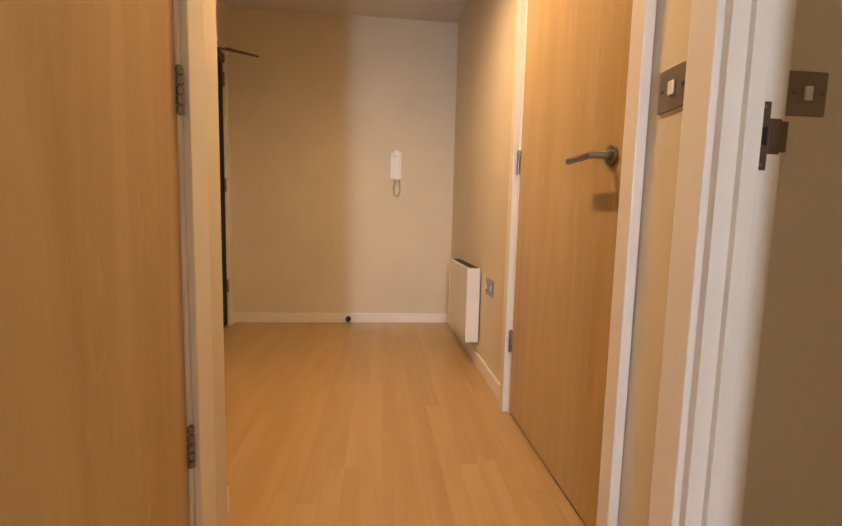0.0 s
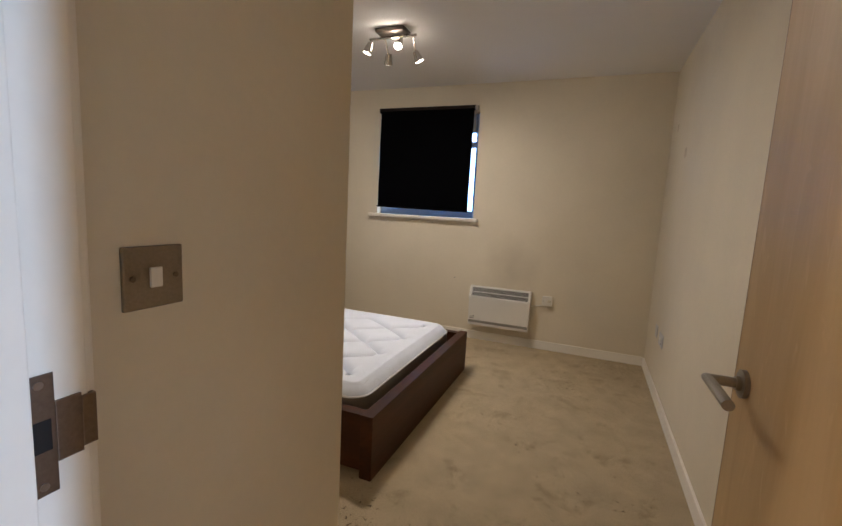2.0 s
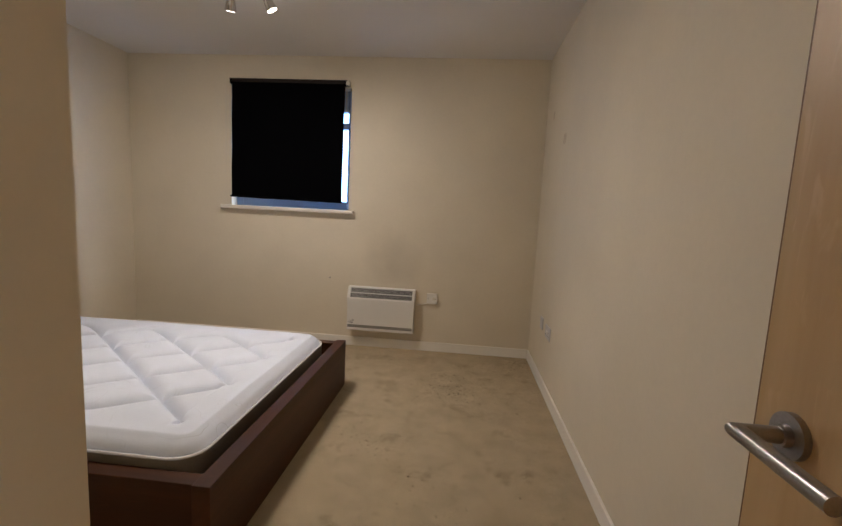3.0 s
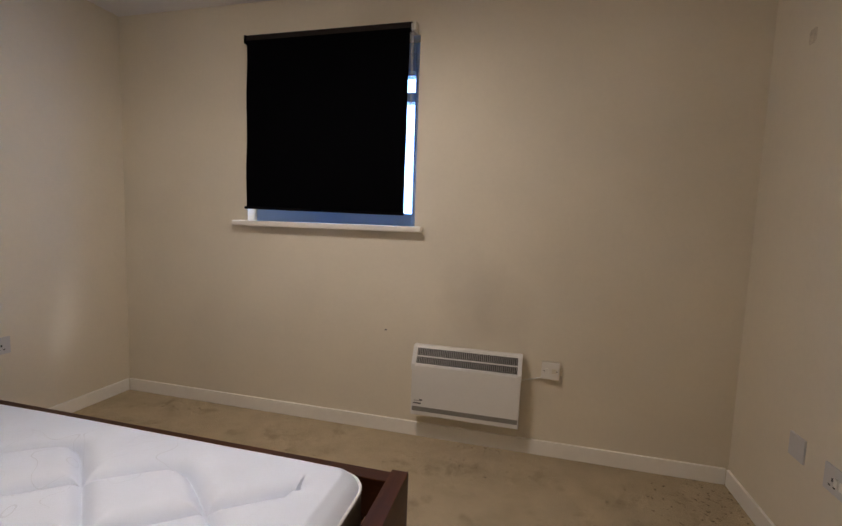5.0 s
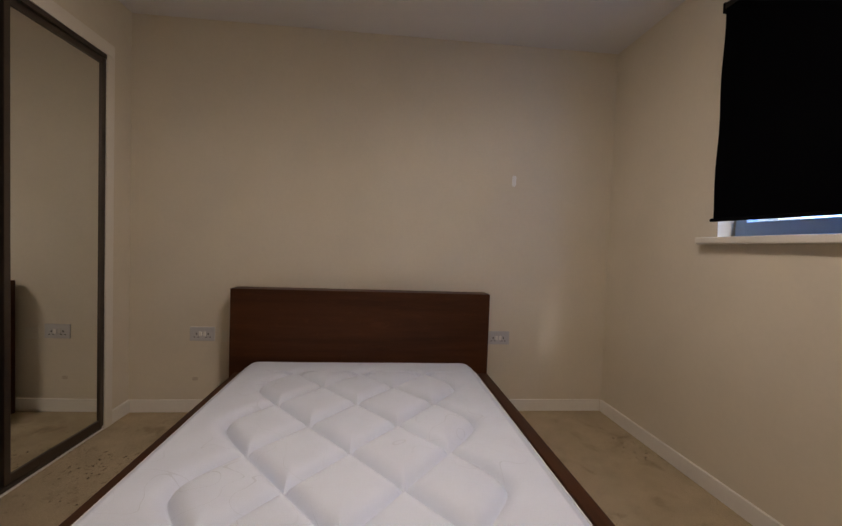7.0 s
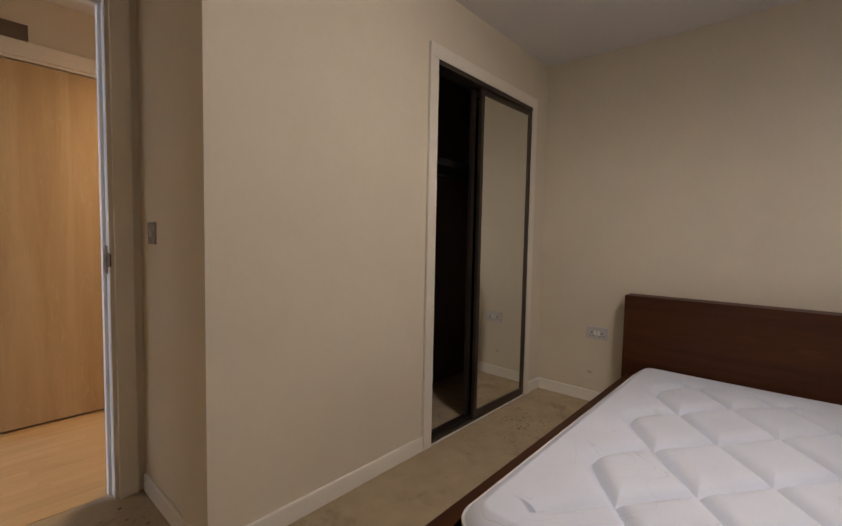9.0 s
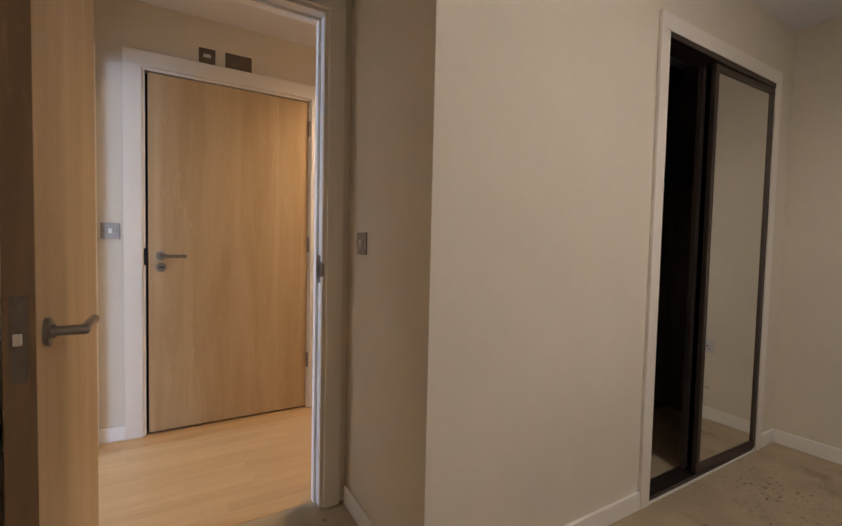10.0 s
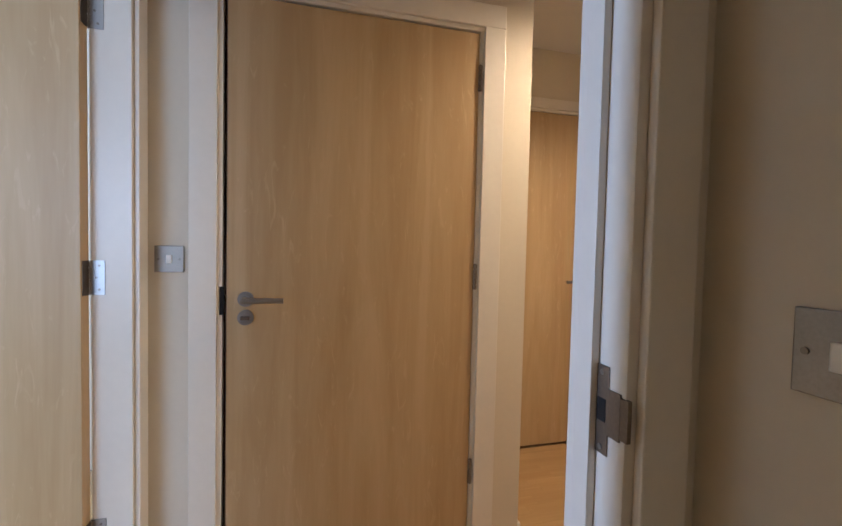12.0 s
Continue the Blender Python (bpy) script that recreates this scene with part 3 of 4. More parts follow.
def closed_gap(parent, x0, x1, y0, y1, h):
    """A near-black sheet behind a closed leaf, standing in for the shade in its gaps."""
    bm = box(x0, x1, y0, y1, 0.0, h)
    return part("gap_shade", bm, NEARBLACK, parent)


# bathroom door, closed: hinge edge away from the living room
door("door_bathroom", pose(-0.902, -0.002, 0.012), 0.887, 2.014, "closed pale oak flush door with steel lever and thumb turn", 1, thumb=True, faces=(1,))
closed_gap(bath_frame, EX0 + 0.022, EX1 - 0.022, -T + 0.004, -0.054, DH - 0.018)
# cupboard door, closed, flush with the hall
door("door_cupboard", pose(-1.722, HY0 + 0.042, 0.012), 0.783, 2.012, "closed pale oak flush cupboard door with steel lever", -1, faces=(-1,))
closed_gap(cup_frame, DX0 + 0.022, DX1 - 0.022, HY0 + 0.05, HY1 - 0.004, DH - 0.022)
# bedroom door, open against the side wall
door("door_bedroom", pose(0.085, HY1 + 0.006, 0.014, rz=90.2), 0.722, 2.008, "open pale oak flush bedroom door with steel levers", -1, handle_z=0.922)
# living room door, open into the room behind
door("door_living", pose(XL + T + 0.007, LY0 + 0.068, 0.012, rz=-1), 0.785, 2.012, "open pale oak flush living room door", -1)
# dark front door with its closer, and the store door, both closed in the recess
front = thing("door_front", (0, 0, 0), "closed black-brown front door with dark hinges", "door", m=pose(FX0 + 0.025, RY - 0.002, 0.012))
part("leaf", box(0, 0.83, -0.044, 0, 0, 2.012, bevel=0.002), BLACKDOOR, front)
for z in (0.3, 1.06, 1.82):
    hinge(front, -0.003, 0.0, z, 1)
cl = part("door_closer", box(0.10, 0.34, 0.0, 0.055, 1.90, 1.955, bevel=0.006), DARKSTEEL, front, "dark steel door closer")
part("closer_arm", tube([(0.20, 0.03, 1.965), (0.05, 0.26, 1.975), (-0.02, 0.02, 2.045)], 0.007, 8), DARKSTEEL, cl)
closed_gap(front_frame, FX0 + 0.022, FX1 - 0.022, RY - 0.096, RY - 0.052, DH - 0.022)
door("door_store", pose(GX1 - 0.025, RY - 0.046, 0.012, rz=180), 0.74, 2.012, "closed pale oak flush store door with steel lever", -1, faces=(-1,))
closed_gap(store_frame, GX0 + 0.022, GX1 - 0.022, RY - 0.096, RY - 0.052, DH - 0.022)
for z in (0.315, 1.085, 1.845):
    part("hinge_leaf", box(-0.0018, -0.0002, -0.040, -0.006, z - 0.05, z + 0.05), DARKSTEEL, bpy.data.objects["door_living"], "dark hinge leaf")
part("keep", box(EX1 - 0.030, EX1 - 0.014, 0.0032, 0.0046, 0.965, 1.060), NEARBLACK, bath_frame, "dark keep plate")
# hinge leaves let into the open doors' frames
for z in (0.327, 1.097, 1.857):
    hl = part("hinge_leaf", box(XL + 0.066, XL + 0.1, LY0 + 0.0225, LY0 + 0.0245, z - 0.05, z + 0.05), STEEL, liv_frame, "steel hinge leaf")
    for dz in (-0.035, 0, 0.035):
        part("screw", rod((XL + 0.080 + 0.008 * (dz == 0), LY0 + 0.0245, z + dz), (XL + 0.080 + 0.008 * (dz == 0), LY0 + 0.0253, z + dz), 0.0035, 8), DARKSTEEL, hl)
# strike plate with its curved lip in the bedroom frame
jx = BX0 + 0.022
b = box(jx + 0.0002, jx + 0.002, 1.060, 1.084, 0.944, 1.060, bevel=0.0005)
box(jx + 0.0002, jx + 0.0025, 1.084, 1.106, 0.972, 1.032, bevel=0.0008, bm=b)
box(jx - 0.004, jx + 0.0025, 1.106, 1.119, 0.976, 1.028, bevel=0.001, bm=b)
st = part("strike_plate", b, DARKSTEEL, bed_frame, "dark steel strike plate")
part("bolt_hole", box(jx + 0.0021, jx + 0.0026, 1.064, 1.080, 0.987, 1.017), NEARBLACK, st)
for z in (0.953, 1.051):
    part("screw", rod((jx + 0.002, 1.072, z), (jx + 0.0032, 1.072, z), 0.004, 8), STEEL, st)

# ---- switches and sockets ----


def plate(name, centre, normal, w, h, label, material, category, rockers=(), screws=True, holes=0, rocker=(0.017, 0.028)):
    """A wall plate with bevelled edges, screws and rockers, built facing -y and turned to its wall."""
    turn = {"-y": 0, "+x": 90, "+y": 180, "-x": -90}[normal]
    d = thing(name, (0, 0, 0), label, category, m=pose(*centre, rz=turn))
    part("faceplate", box(-w / 2, w / 2, -0.0065, 0.0, -h / 2, h / 2, bevel=0.002), material, d)
    if screws:
        for x in (-w / 2 + 0.012, w / 2 - 0.012):
            part("screw", rod((x, -0.0065, 0), (x, -0.0082, 0), 0.0038, 12), DARKSTEEL if material in (DARKSTEEL, MIDSTEEL, STEEL) else STEEL, d)
    for x in rockers:
        part("rocker", box(x - rocker[0] / 2, x + rocker[0] / 2, -0.0115, -0.0065, -rocker[1] / 2, rocker[1] / 2, bevel=0.002), PLASTIC, d, "white rocker")
    for i in range(holes):
        x = (-0.034 if holes == 2 else 0) + 0.068 * i
        for dx, dz, a, c in ((0, 0.006, 0.003, 0.006), (-0.011, -0.014, 0.0045, 0.0025), (0.011, -0.014, 0.0045, 0.0025)):
            part("socket_hole", box(x + dx - a, x + dx + a, -0.0069, -0.0064, dz - c - 0.006, dz + c - 0.006), NEARBLACK, d)
    return d


plate("light_switch", (XP, 1.262, 1.113), "+x", 0.086, 0.086, "square dark steel light switch with white rocker", MIDSTEEL, "light switch", (0,))
plate("light_switch", (-0.785, HY0, 1.118), "-y", 0.086, 0.086, "square dark steel light switch between the doors", MIDSTEEL, "light switch", (0,))
plate("light_switch", (0.156, 0.0, 1.150), "+y", 0.086, 0.086, "square brushed steel light switch with white rocker", MIDSTEEL, "light switch", (0,))
plate("fan_isolator_switch", (-0.306, 0.0, 2.178), "+y", 0.086, 0.086, "dark steel isolator switch above the bathroom door", DARKSTEEL, "switch", (0,), rocker=(0.040, 0.018))
plate("blank_plate", (-0.476, 0.0, 2.180), "+y", 0.146, 0.086, "dark steel blank plate above the bathroom door", DARKSTEEL, "wall plate")
plate("double_socket", (-2.13, HY0, 0.50), "-y", 0.146, 0.086, "brushed steel double socket in the hall", STEEL, "socket", (-0.045, 0.045), True, 2)
plate("double_socket", (XH, 2.19, 0.485), "+x", 0.146, 0.086, "grey-white plastic double socket beside the bed", GREYPLASTIC, "socket", (-0.012, 0.012), False, 2)
plate("double_socket", (XH, 4.045, 0.485), "+x", 0.146, 0.086, "grey-white plastic double socket beside the bed", GREYPLASTIC, "socket", (-0.012, 0.012), False, 2)
plate("telephone_socket", (XH, 2.34, 0.47), "+x", 0.07, 0.07, "cream plastic telephone socket by the headboard", OLDPLASTIC, "socket", (), False)
plate("double_socket", (XR, 4.09, 0.415), "-x", 0.146, 0.086, "grey-white plastic double socket on the side wall", GREYPLASTIC, "socket", (-0.012, 0.012), False, 2)
plate("aerial_socket", (XR, 4.31, 0.425), "-x", 0.086, 0.086, "grey-white plastic aerial socket on the side wall", GREYPLASTIC, "socket", (), False)
spur = plate("fused_spur", (-0.508, YW - 0.026, 0.456), "-y", 0.086, 0.086, "white plastic fused spur beside the heater", PLASTIC, "socket", (-0.018,), True)
part("back_box", box(-0.042, 0.042, 0.0, 0.026, -0.042, 0.042, bevel=0.002), OLDPLASTIC, spur)
part("fuse_holder", box(0.006, 0.030, -0.0085, -0.0065, -0.012, 0.012, bevel=0.002), OLDPLASTIC, spur)

# ---- panel heaters ----


def prism(x0, x1, poly, bevel=0.0):
    """A bar along x whose section is the polygon of (y, z) corners."""
    bm = bmesh.new()
    rows = [[bm.verts.new((x, y, z)) for y, z in poly] for x in (x0, x1)]
    n = len(poly)
    for k in range(n):
        bm.faces.new((rows[0][k], rows[0][(k + 1) % n], rows[1][(k + 1) % n], rows[1][k]))
    bm.faces.new(rows[0][::-1])
    bm.faces.new(rows[1])
    bmesh.ops.recalc_face_normals(bm, faces=bm.faces)
    if bevel:
        bmesh.ops.bevel(bm, geom=bm.edges[:], offset=bevel, segments=2, profile=0.6, affect='EDGES')
    return bm


def wall_convector(m, w, h, label):
    """A convector facing -y, its back on y = 0: flat front, sloping outlet grille between rounded end caps, lower strip."""
    d = thing("panel_heater", (0, 0, 0), label, "heater", m=m)
    dp, top = 0.098, 0.052
    zb = h * 0.762
    fold = h * 0.742
    xi = w / 2 - 0.022
    part("body", prism(-w / 2 + 0.003, w / 2 - 0.003, ((-dp, 0.0), (-dp, fold - 0.0005), (-0.014, fold - 0.0005), (-0.014, 0.0)), 0.005), HEATER, d)

    def slope(z):
        return -dp + (z - fold) / (h - fold) * (dp - top)
    for s in (-1, 1):
        x0, x1 = sorted((s * xi, s * w / 2))
        part("end_cap", prism(x0, x1, ((-dp - 0.003, fold - 0.028), (-dp - 0.003, fold + 0.006), (slope(h * 0.88) - 0.004, h * 0.88), (-top - 0.006, h - 0.006), (-top + 0.004, h), (-0.010, h), (-0.010, fold - 0.028)), 0.0025), HEATER, d)
    part("top_rail", prism(-xi, xi, ((slope(h - 0.012), h - 0.012), (-top, h - 0.001), (-0.012, h - 0.001), (-0.012, h - 0.012)), 0.002), HEATER, d)
    part("front_lip", prism(-xi, xi, ((-dp, fold), (slope(zb), zb), (slope(zb) + 0.012, zb), (-dp + 0.012, fold)), 0.002), HEATER, d)
    zt = h - 0.0125
    g = part("grille", prism(-xi, xi, ((slope(zb) + 0.014, zb - 0.001), (slope(zt) + 0.014, zt), (-0.014, zt), (-0.014, zb - 0.001))), GRILLE, d, "dark outlet grille")
    zm = (zb + zt) / 2
    n = 52
    for i in range(n + 1):
        x = -xi + 0.006 + (2 * xi - 0.012) * i / n
        part("fin", prism(x - 0.0020, x + 0.0020, ((slope(zb) + 0.003, zb + 0.001), (slope(zt) + 0.003, zt - 0.001), (slope(zt) + 0.0135, zt - 0.001), (slope(zb) + 0.0135, zb + 0.001))), FIN, g)
    part("grille_bar", prism(-xi, xi, ((slope(zm) - 0.002, zm - 0.003), (slope(zm) - 0.001, zm + 0.003), (slope(zm) + 0.0025, zm + 0.003), (slope(zm) + 0.0025, zm - 0.003))), HEATER, d)
    s = part("lower_slot", box(-w / 2 + 0.010, w / 2 - 0.010, -dp - 0.0012, -dp + 0.0002, 0.024, 0.048), STRIP, d, "grey lower grille strip")
    for i in range(56):
        x = -w / 2 + 0.018 + (w - 0.036) * i / 55
        part("slat", box(x - 0.0012, x + 0.0012, -dp - 0.003, -dp - 0.0012, 0.027, 0.045), FIN, s)
    part("badge_line", box(-w / 2 + 0.016, -w / 2 + 0.058, -dp - 0.0008, -dp + 0.0002, 0.062, 0.069), GREYPRINT, d, "small grey maker's mark")
    part("badge_line", box(-w / 2 + 0.022, -w / 2 + 0.050, -dp - 0.0008, -dp + 0.0002, 0.078, 0.082), FIN, d)
    part("badge_mark", prism(-w / 2 + 0.050, -w / 2 + 0.064, ((-dp - 0.0008, 0.080), (-dp - 0.0008, 0.088), (-dp + 0.0002, 0.088), (-dp + 0.0002, 0.080))), GREYPRINT, d)
    for x in (-w / 2 + 0.1, w / 2 - 0.1):
        part("bracket", box(x - 0.015, x + 0.015, -0.0145, 0.0, 0.05, h - 0.06), STEEL, d)
    return d


def slim_heater(m, w, h, label):
    """A plain flat panel facing -y with its back on y = 0: body, end caps, top outlet."""
    d = thing("panel_heater", (0, 0, 0), label, "heater", m=m)
    dp = 0.085
    part("body", box(-w / 2 + 0.012, w / 2 - 0.012, -dp, -0.012, 0, h - 0.002, bevel=0.006), HEATER, d)
    for s in (-1, 1):
        part("end_cap", box(s * (w / 2 - 0.012), s * w / 2, -dp - 0.003, -0.010, -0.003, h, bevel=0.006), HEATER, d)
    part("grille", box(-w / 2 + 0.02, w / 2 - 0.02, -dp + 0.015, -0.02, h - 0.001, h + 0.001), GRILLE, d, "dark top outlet")
    for x in (-w / 2 + 0.1, w / 2 - 0.1):
        part("bracket", box(x - 0.015, x + 0.015, -0.0125, 0.0, 0.05, h - 0.06), STEEL, d)
    return d


wall_convector(pose(-0.928, YW, 0.160), 0.565, 0.364, "white wall panel heater with dark grille under the window")
part_cable = thing("heater_cable", (-0.6, YW, 0.4), "white cable from heater to fused spur", "cable")
part("cord", tube([(-0.642, YW - 0.03, 0.392), (-0.615, YW - 0.012, 0.395), (-0.575, YW - 0.008, 0.402), (-0.552, YW - 0.010, 0.412), (-0.540, YW - 0.012, 0.420)], 0.0035, 8), PLASTIC, part_cable, "", True)
slim_heater(pose(-2.62, HY0, 0.150), 0.62, 0.43, "slim white panel heater on the hall wall")

# ---- window, blind and sill ----
FY = YW + 0.085
win = structure("window_1", box(WX0, WX0 + 0.06, FY, FY + 0.06, WZ0, WZ1, bevel=0.004), DAYLITFRAME, "bedroom window behind the blind, blue daylight in its frame colour", "window")
for nm, bx in (("window_frame", (WX1 - 0.042, WX1, WZ0, WZ1)), ("window_frame", (WX0 + 0.06, WX1 - 0.042, WZ0, WZ0 + 0.085)), ("window_frame", (WX0 + 0.06, WX1 - 0.042, WZ1 - 0.06, WZ1)),
               ("transom", (WX0 + 0.06, WX1 - 0.042, 1.822, 1.872)), ("trickle_vent", (WX0 + 0.061, WX1 - 0.043, 1.985, WZ1 - 0.061)), ("vent_sash", (WX0 + 0.062, WX1 - 0.044, 1.960, 1.984))):
    part(nm, box(bx[0], bx[1], FY - 0.002, FY + 0.062, bx[2], bx[3], bevel=0.004), DAYLITFRAME, win)
for x0, x1, z0, z1 in ((WX0 + 0.06, WX1 - 0.042, WZ0 + 0.085, 1.822), (WX0 + 0.06, WX1 - 0.042, 1.872, 1.960)):
    g = part("pane", box(x0 - 0.005, x1 + 0.005, FY + 0.026, FY + 0.032, z0 - 0.005, z1 + 0.005), GLASS, win)
    g.visible_shadow = False
structure("backdrop_window", box(-4.4, -1.55, 6.6, 6.65, 0.2, 4.0), OUTSIDE, "pale bright sky outside the window", "backdrop")
b = box(-2.342, -1.197, YW - 0.052, YW - 0.0005, 1.121, 1.152, bevel=0.007)
box(WX0 + 0.001, WX1 - 0.001, YW - 0.003, FY - 0.002, 1.136, 1.1515, bm=b)
structure("window_sill_board", b, GLOSS, "white painted window board", "window sill")
bl = thing("roller_blind", (-1.745, YW - 0.045, 2.175), "lowered black roller blind over the window", "blind")
by = YW - 0.032
part("roller", rod((-2.235, by, 2.158), (-1.282, by, 2.158), 0.024, 20), ROLLER, bl, "brown-black roller tube", True)
bm = bmesh.new()
nx, nz = 24, 40
grid = [[bm.verts.new((-2.232 + 0.945 * i / nx - 0.006 * j / nz, by - 0.021 + 0.004 * math.sin(i * 0.9) * (j / nz) ** 2 + 0.003 * math.sin(j * 0.35), 2.155 - (0.925 + 0.012 * i / nx) * j / nz)) for j in range(nz + 1)] for i in range(nx + 1)]
for i in range(nx):
    for j in range(nz):
        bm.faces.new((grid[i][j], grid[i][j + 1], grid[i + 1][j + 1], grid[i + 1][j]))
bmesh.ops.solidify(bm, geom=bm.faces[:], thickness=0.0012)
part("fabric", bm, BLIND, bl, "black blackout fabric", True)
part("bottom_bar", tube([(-2.246, by - 0.021, 1.226), (-1.292, by - 0.021, 1.214)], 0.008, 10), BLIND, bl, "", True)
for x in (-2.248, -1.262):
    part("bracket", box(x - 0.007, x + 0.007, by - 0.018, YW - 0.0005, 2.136, 2.180, bevel=0.003), OLDPLASTIC if x > -2 else BLIND, bl, "end bracket")
part("chain_wheel", rod((-1.284, by, 2.158), (-1.272, by, 2.158), 0.017, 16), OLDPLASTIC, bl)
for dy in (-0.012, 0.012):
    part("pull_chain", rod((-1.278, by + dy, 2.158), (-1.276, by + dy, 1.32), 0.0016, 6), OLDPLASTIC, bl)

# ---- bed ----
BY0, BY1, BXF = 2.43, 3.94, -1.012
RAIL = 0.300
bed = thing("bed", (-2.0, 3.165, 0.0), "dark brown wooden double bed frame with low headboard", "bed")
part("headboard", box(XH + 0.035, XH + 0.165, 2.402, 3.936, 0.0, 0.786, bevel=0.004), DARKWOOD, bed, "plain dark brown headboard")
part("side_rail", box(XH + 0.166, BXF - 0.0605, BY0 + 0.004, BY0 + 0.062, 0.030, RAIL - 0.003, bevel=0.003), DARKWOODX, bed)
part("side_rail", box(XH + 0.166, BXF - 0.0605, BY1 - 0.062, BY1 - 0.004, 0.030, RAIL - 0.003, bevel=0.003), DARKWOODX, bed)
part("footboard", box(BXF - 0.060, BXF, BY0 - 0.008, BY1 + 0.004, 0.0, RAIL + 0.003, bevel=0.003), DARKWOOD, bed)
for i in range(14):
    x = -2.90 + i * 0.135
    part("slat", box(x, x + 0.07, BY0 + 0.063, BY1 - 0.063, 0.140, 0.157, bevel=0.002), BASEFABRIC, bed)
for y in (BY0 + 0.063, BY1 - 0.098):
    part("slat_rail", box(XH + 0.166, BXF - 0.061, y, y + 0.035, 0.100, 0.139), DARKWOODX, bed)
part("centre_beam", box(XH + 0.166, BXF - 0.061, 3.145, 3.185, 0.100, 0.139), DARKWOODX, bed)

MX0, MX1, MY0, MY1, MZ0, MZ1 = XH + 0.175, BXF - 0.105, 2.502, 3.842, 0.158, 0.372
mat = thing("mattress", ((MX0 + MX1) / 2, (MY0 + MY1) / 2, MZ0), "bare white quilted mattress in the bed frame", "mattress")


def quilt(x, y):
    """Distance to the nearest seam of the quilted top: diagonals that turn back in round loops at all four borders."""
    a, row, c = 0.505, 0.222, 0.035
    span, d = 12 * row, a * 2 / 3
    u, v = x - MX0 - 0.20, y - (MY0 + MY1) / 2
    length = 2 * math.sqrt((3.5 * row) ** 2 + c * c)
    flip = u > length / 2
    e = length - u if flip else u
    if e <= c:
        # beyond the loops at the head and the foot
        ends = (-d, 0.0, d) if not flip else (-1.5 * d, -0.5 * d, 0.5 * d, 1.5 * d)
        return min(math.hypot(c - e, v - p) for p in ends)
    w0 = math.sqrt(e * e - c * c)
    steep = e / max(w0, 1e-4)
    near = 9.0
    for k in range(6):
        ph = 2 * math.pi * (w0 / span + (k + (0.5 if flip else 0.0)) / 6.0)
        tri = math.asin(math.sin(ph)) * 2 / math.pi
        gap = 1 - abs(tri)
        bend = math.sqrt(gap * gap + 0.0064)
        w = 1.03 * a * math.copysign(1 - bend, tri)
        slope = 1.03 * a * 4 / span * gap / bend * steep
        near = min(near, abs(v - w) / math.sqrt(1 + slope * slope))
    return near


bm = bmesh.new()
NX, NY = 400, 280
LXM, LYM = MX1 - MX0, MY1 - MY0
rc, rt = 0.10, 0.035
rows = []
for i in range(NX + 1):
    row = []
    for j in range(NY + 1):
        x, y = MX0 + LXM * i / NX, MY0 + LYM * j / NY
        cx = min(max(x, MX0 + rc), MX1 - rc)
        cy = min(max(y, MY0 + rc), MY1 - rc)
        dx, dy = x - cx, y - cy
        big = max(abs(dx), abs(dy))
        ln = math.hypot(dx, dy)
        if ln > 1e-6 and dx != 0 and dy != 0:
            x, y = cx + dx / ln * big, cy + dy / ln * big
        e = rc - big if big > 0 else rc
        drop = 0.0 if e > rt else rt - math.sqrt(max(0.0, rt * rt - (rt - e) ** 2))
        q = quilt(x, y)
        puff = 0.042 * (1 - math.exp(-(q / 0.020) ** 1.15)) + 0.004 * noise.noise(Vector((x * 3, y * 3, 0.3)))
        puff *= min(1.0, e / 0.06)
        row.append(bm.verts.new((x, y, MZ1 - 0.035 + puff - drop)))
    rows.append(row)
for i in range(NX):
    for j in range(NY):
        bm.faces.new((rows[i][j], rows[i + 1][j], rows[i + 1][j + 1], rows[i][j + 1]))
rim = [rows[i][0] for i in range(NX + 1)] + [rows[NX][j] for j in range(1, NY + 1)] + [rows[i][NY] for i in range(NX - 1, -1, -1)] + [rows[0][j] for j in range(NY - 1, 0, -1)]
rim_co = [v.co.copy() for v in rim]
low = [bm.verts.new((v.co.x, v.co.y, MZ0)) for v in rim]
# the woven border stands 2 mm proud of the sides, under the edge tape
skirt = bmesh.new()
mid = Vector(((MX0 + MX1) / 2, (MY0 + MY1) / 2, 0))
band = []
for c in rim_co[::5]:
    out = Vector((c.x - mid.x, c.y - mid.y, 0)).normalized() * 0.003
    band.append([skirt.verts.new((c.x + out.x, c.y + out.y, z)) for z in (MZ0 + 0.006, MZ0 + 0.08, MZ1 - 0.05)])
for a, c in zip(band, band[1:] + band[:1]):
    for k in range(2):
        skirt.faces.new((a[k], c[k], c[k + 1], a[k + 1]))
bmesh.ops.solidify(skirt, geom=skirt.faces[:], thickness=0.0015)
bmesh.ops.recalc_face_normals(skirt, faces=skirt.faces)
for k in range(len(rim)):
    n2 = (k + 1) % len(rim)
    bm.faces.new((rim[k], low[k], low[n2], rim[n2]))
bm.faces.new(low[::-1])
bmesh.ops.recalc_face_normals(bm, faces=bm.faces)
part("border", skirt, BORDER, mat, "grey-beige mattress border with side shade in its colour", True)
part("cover", bm, TICKING, mat, "white quilted ticking with stitched diamonds", True)
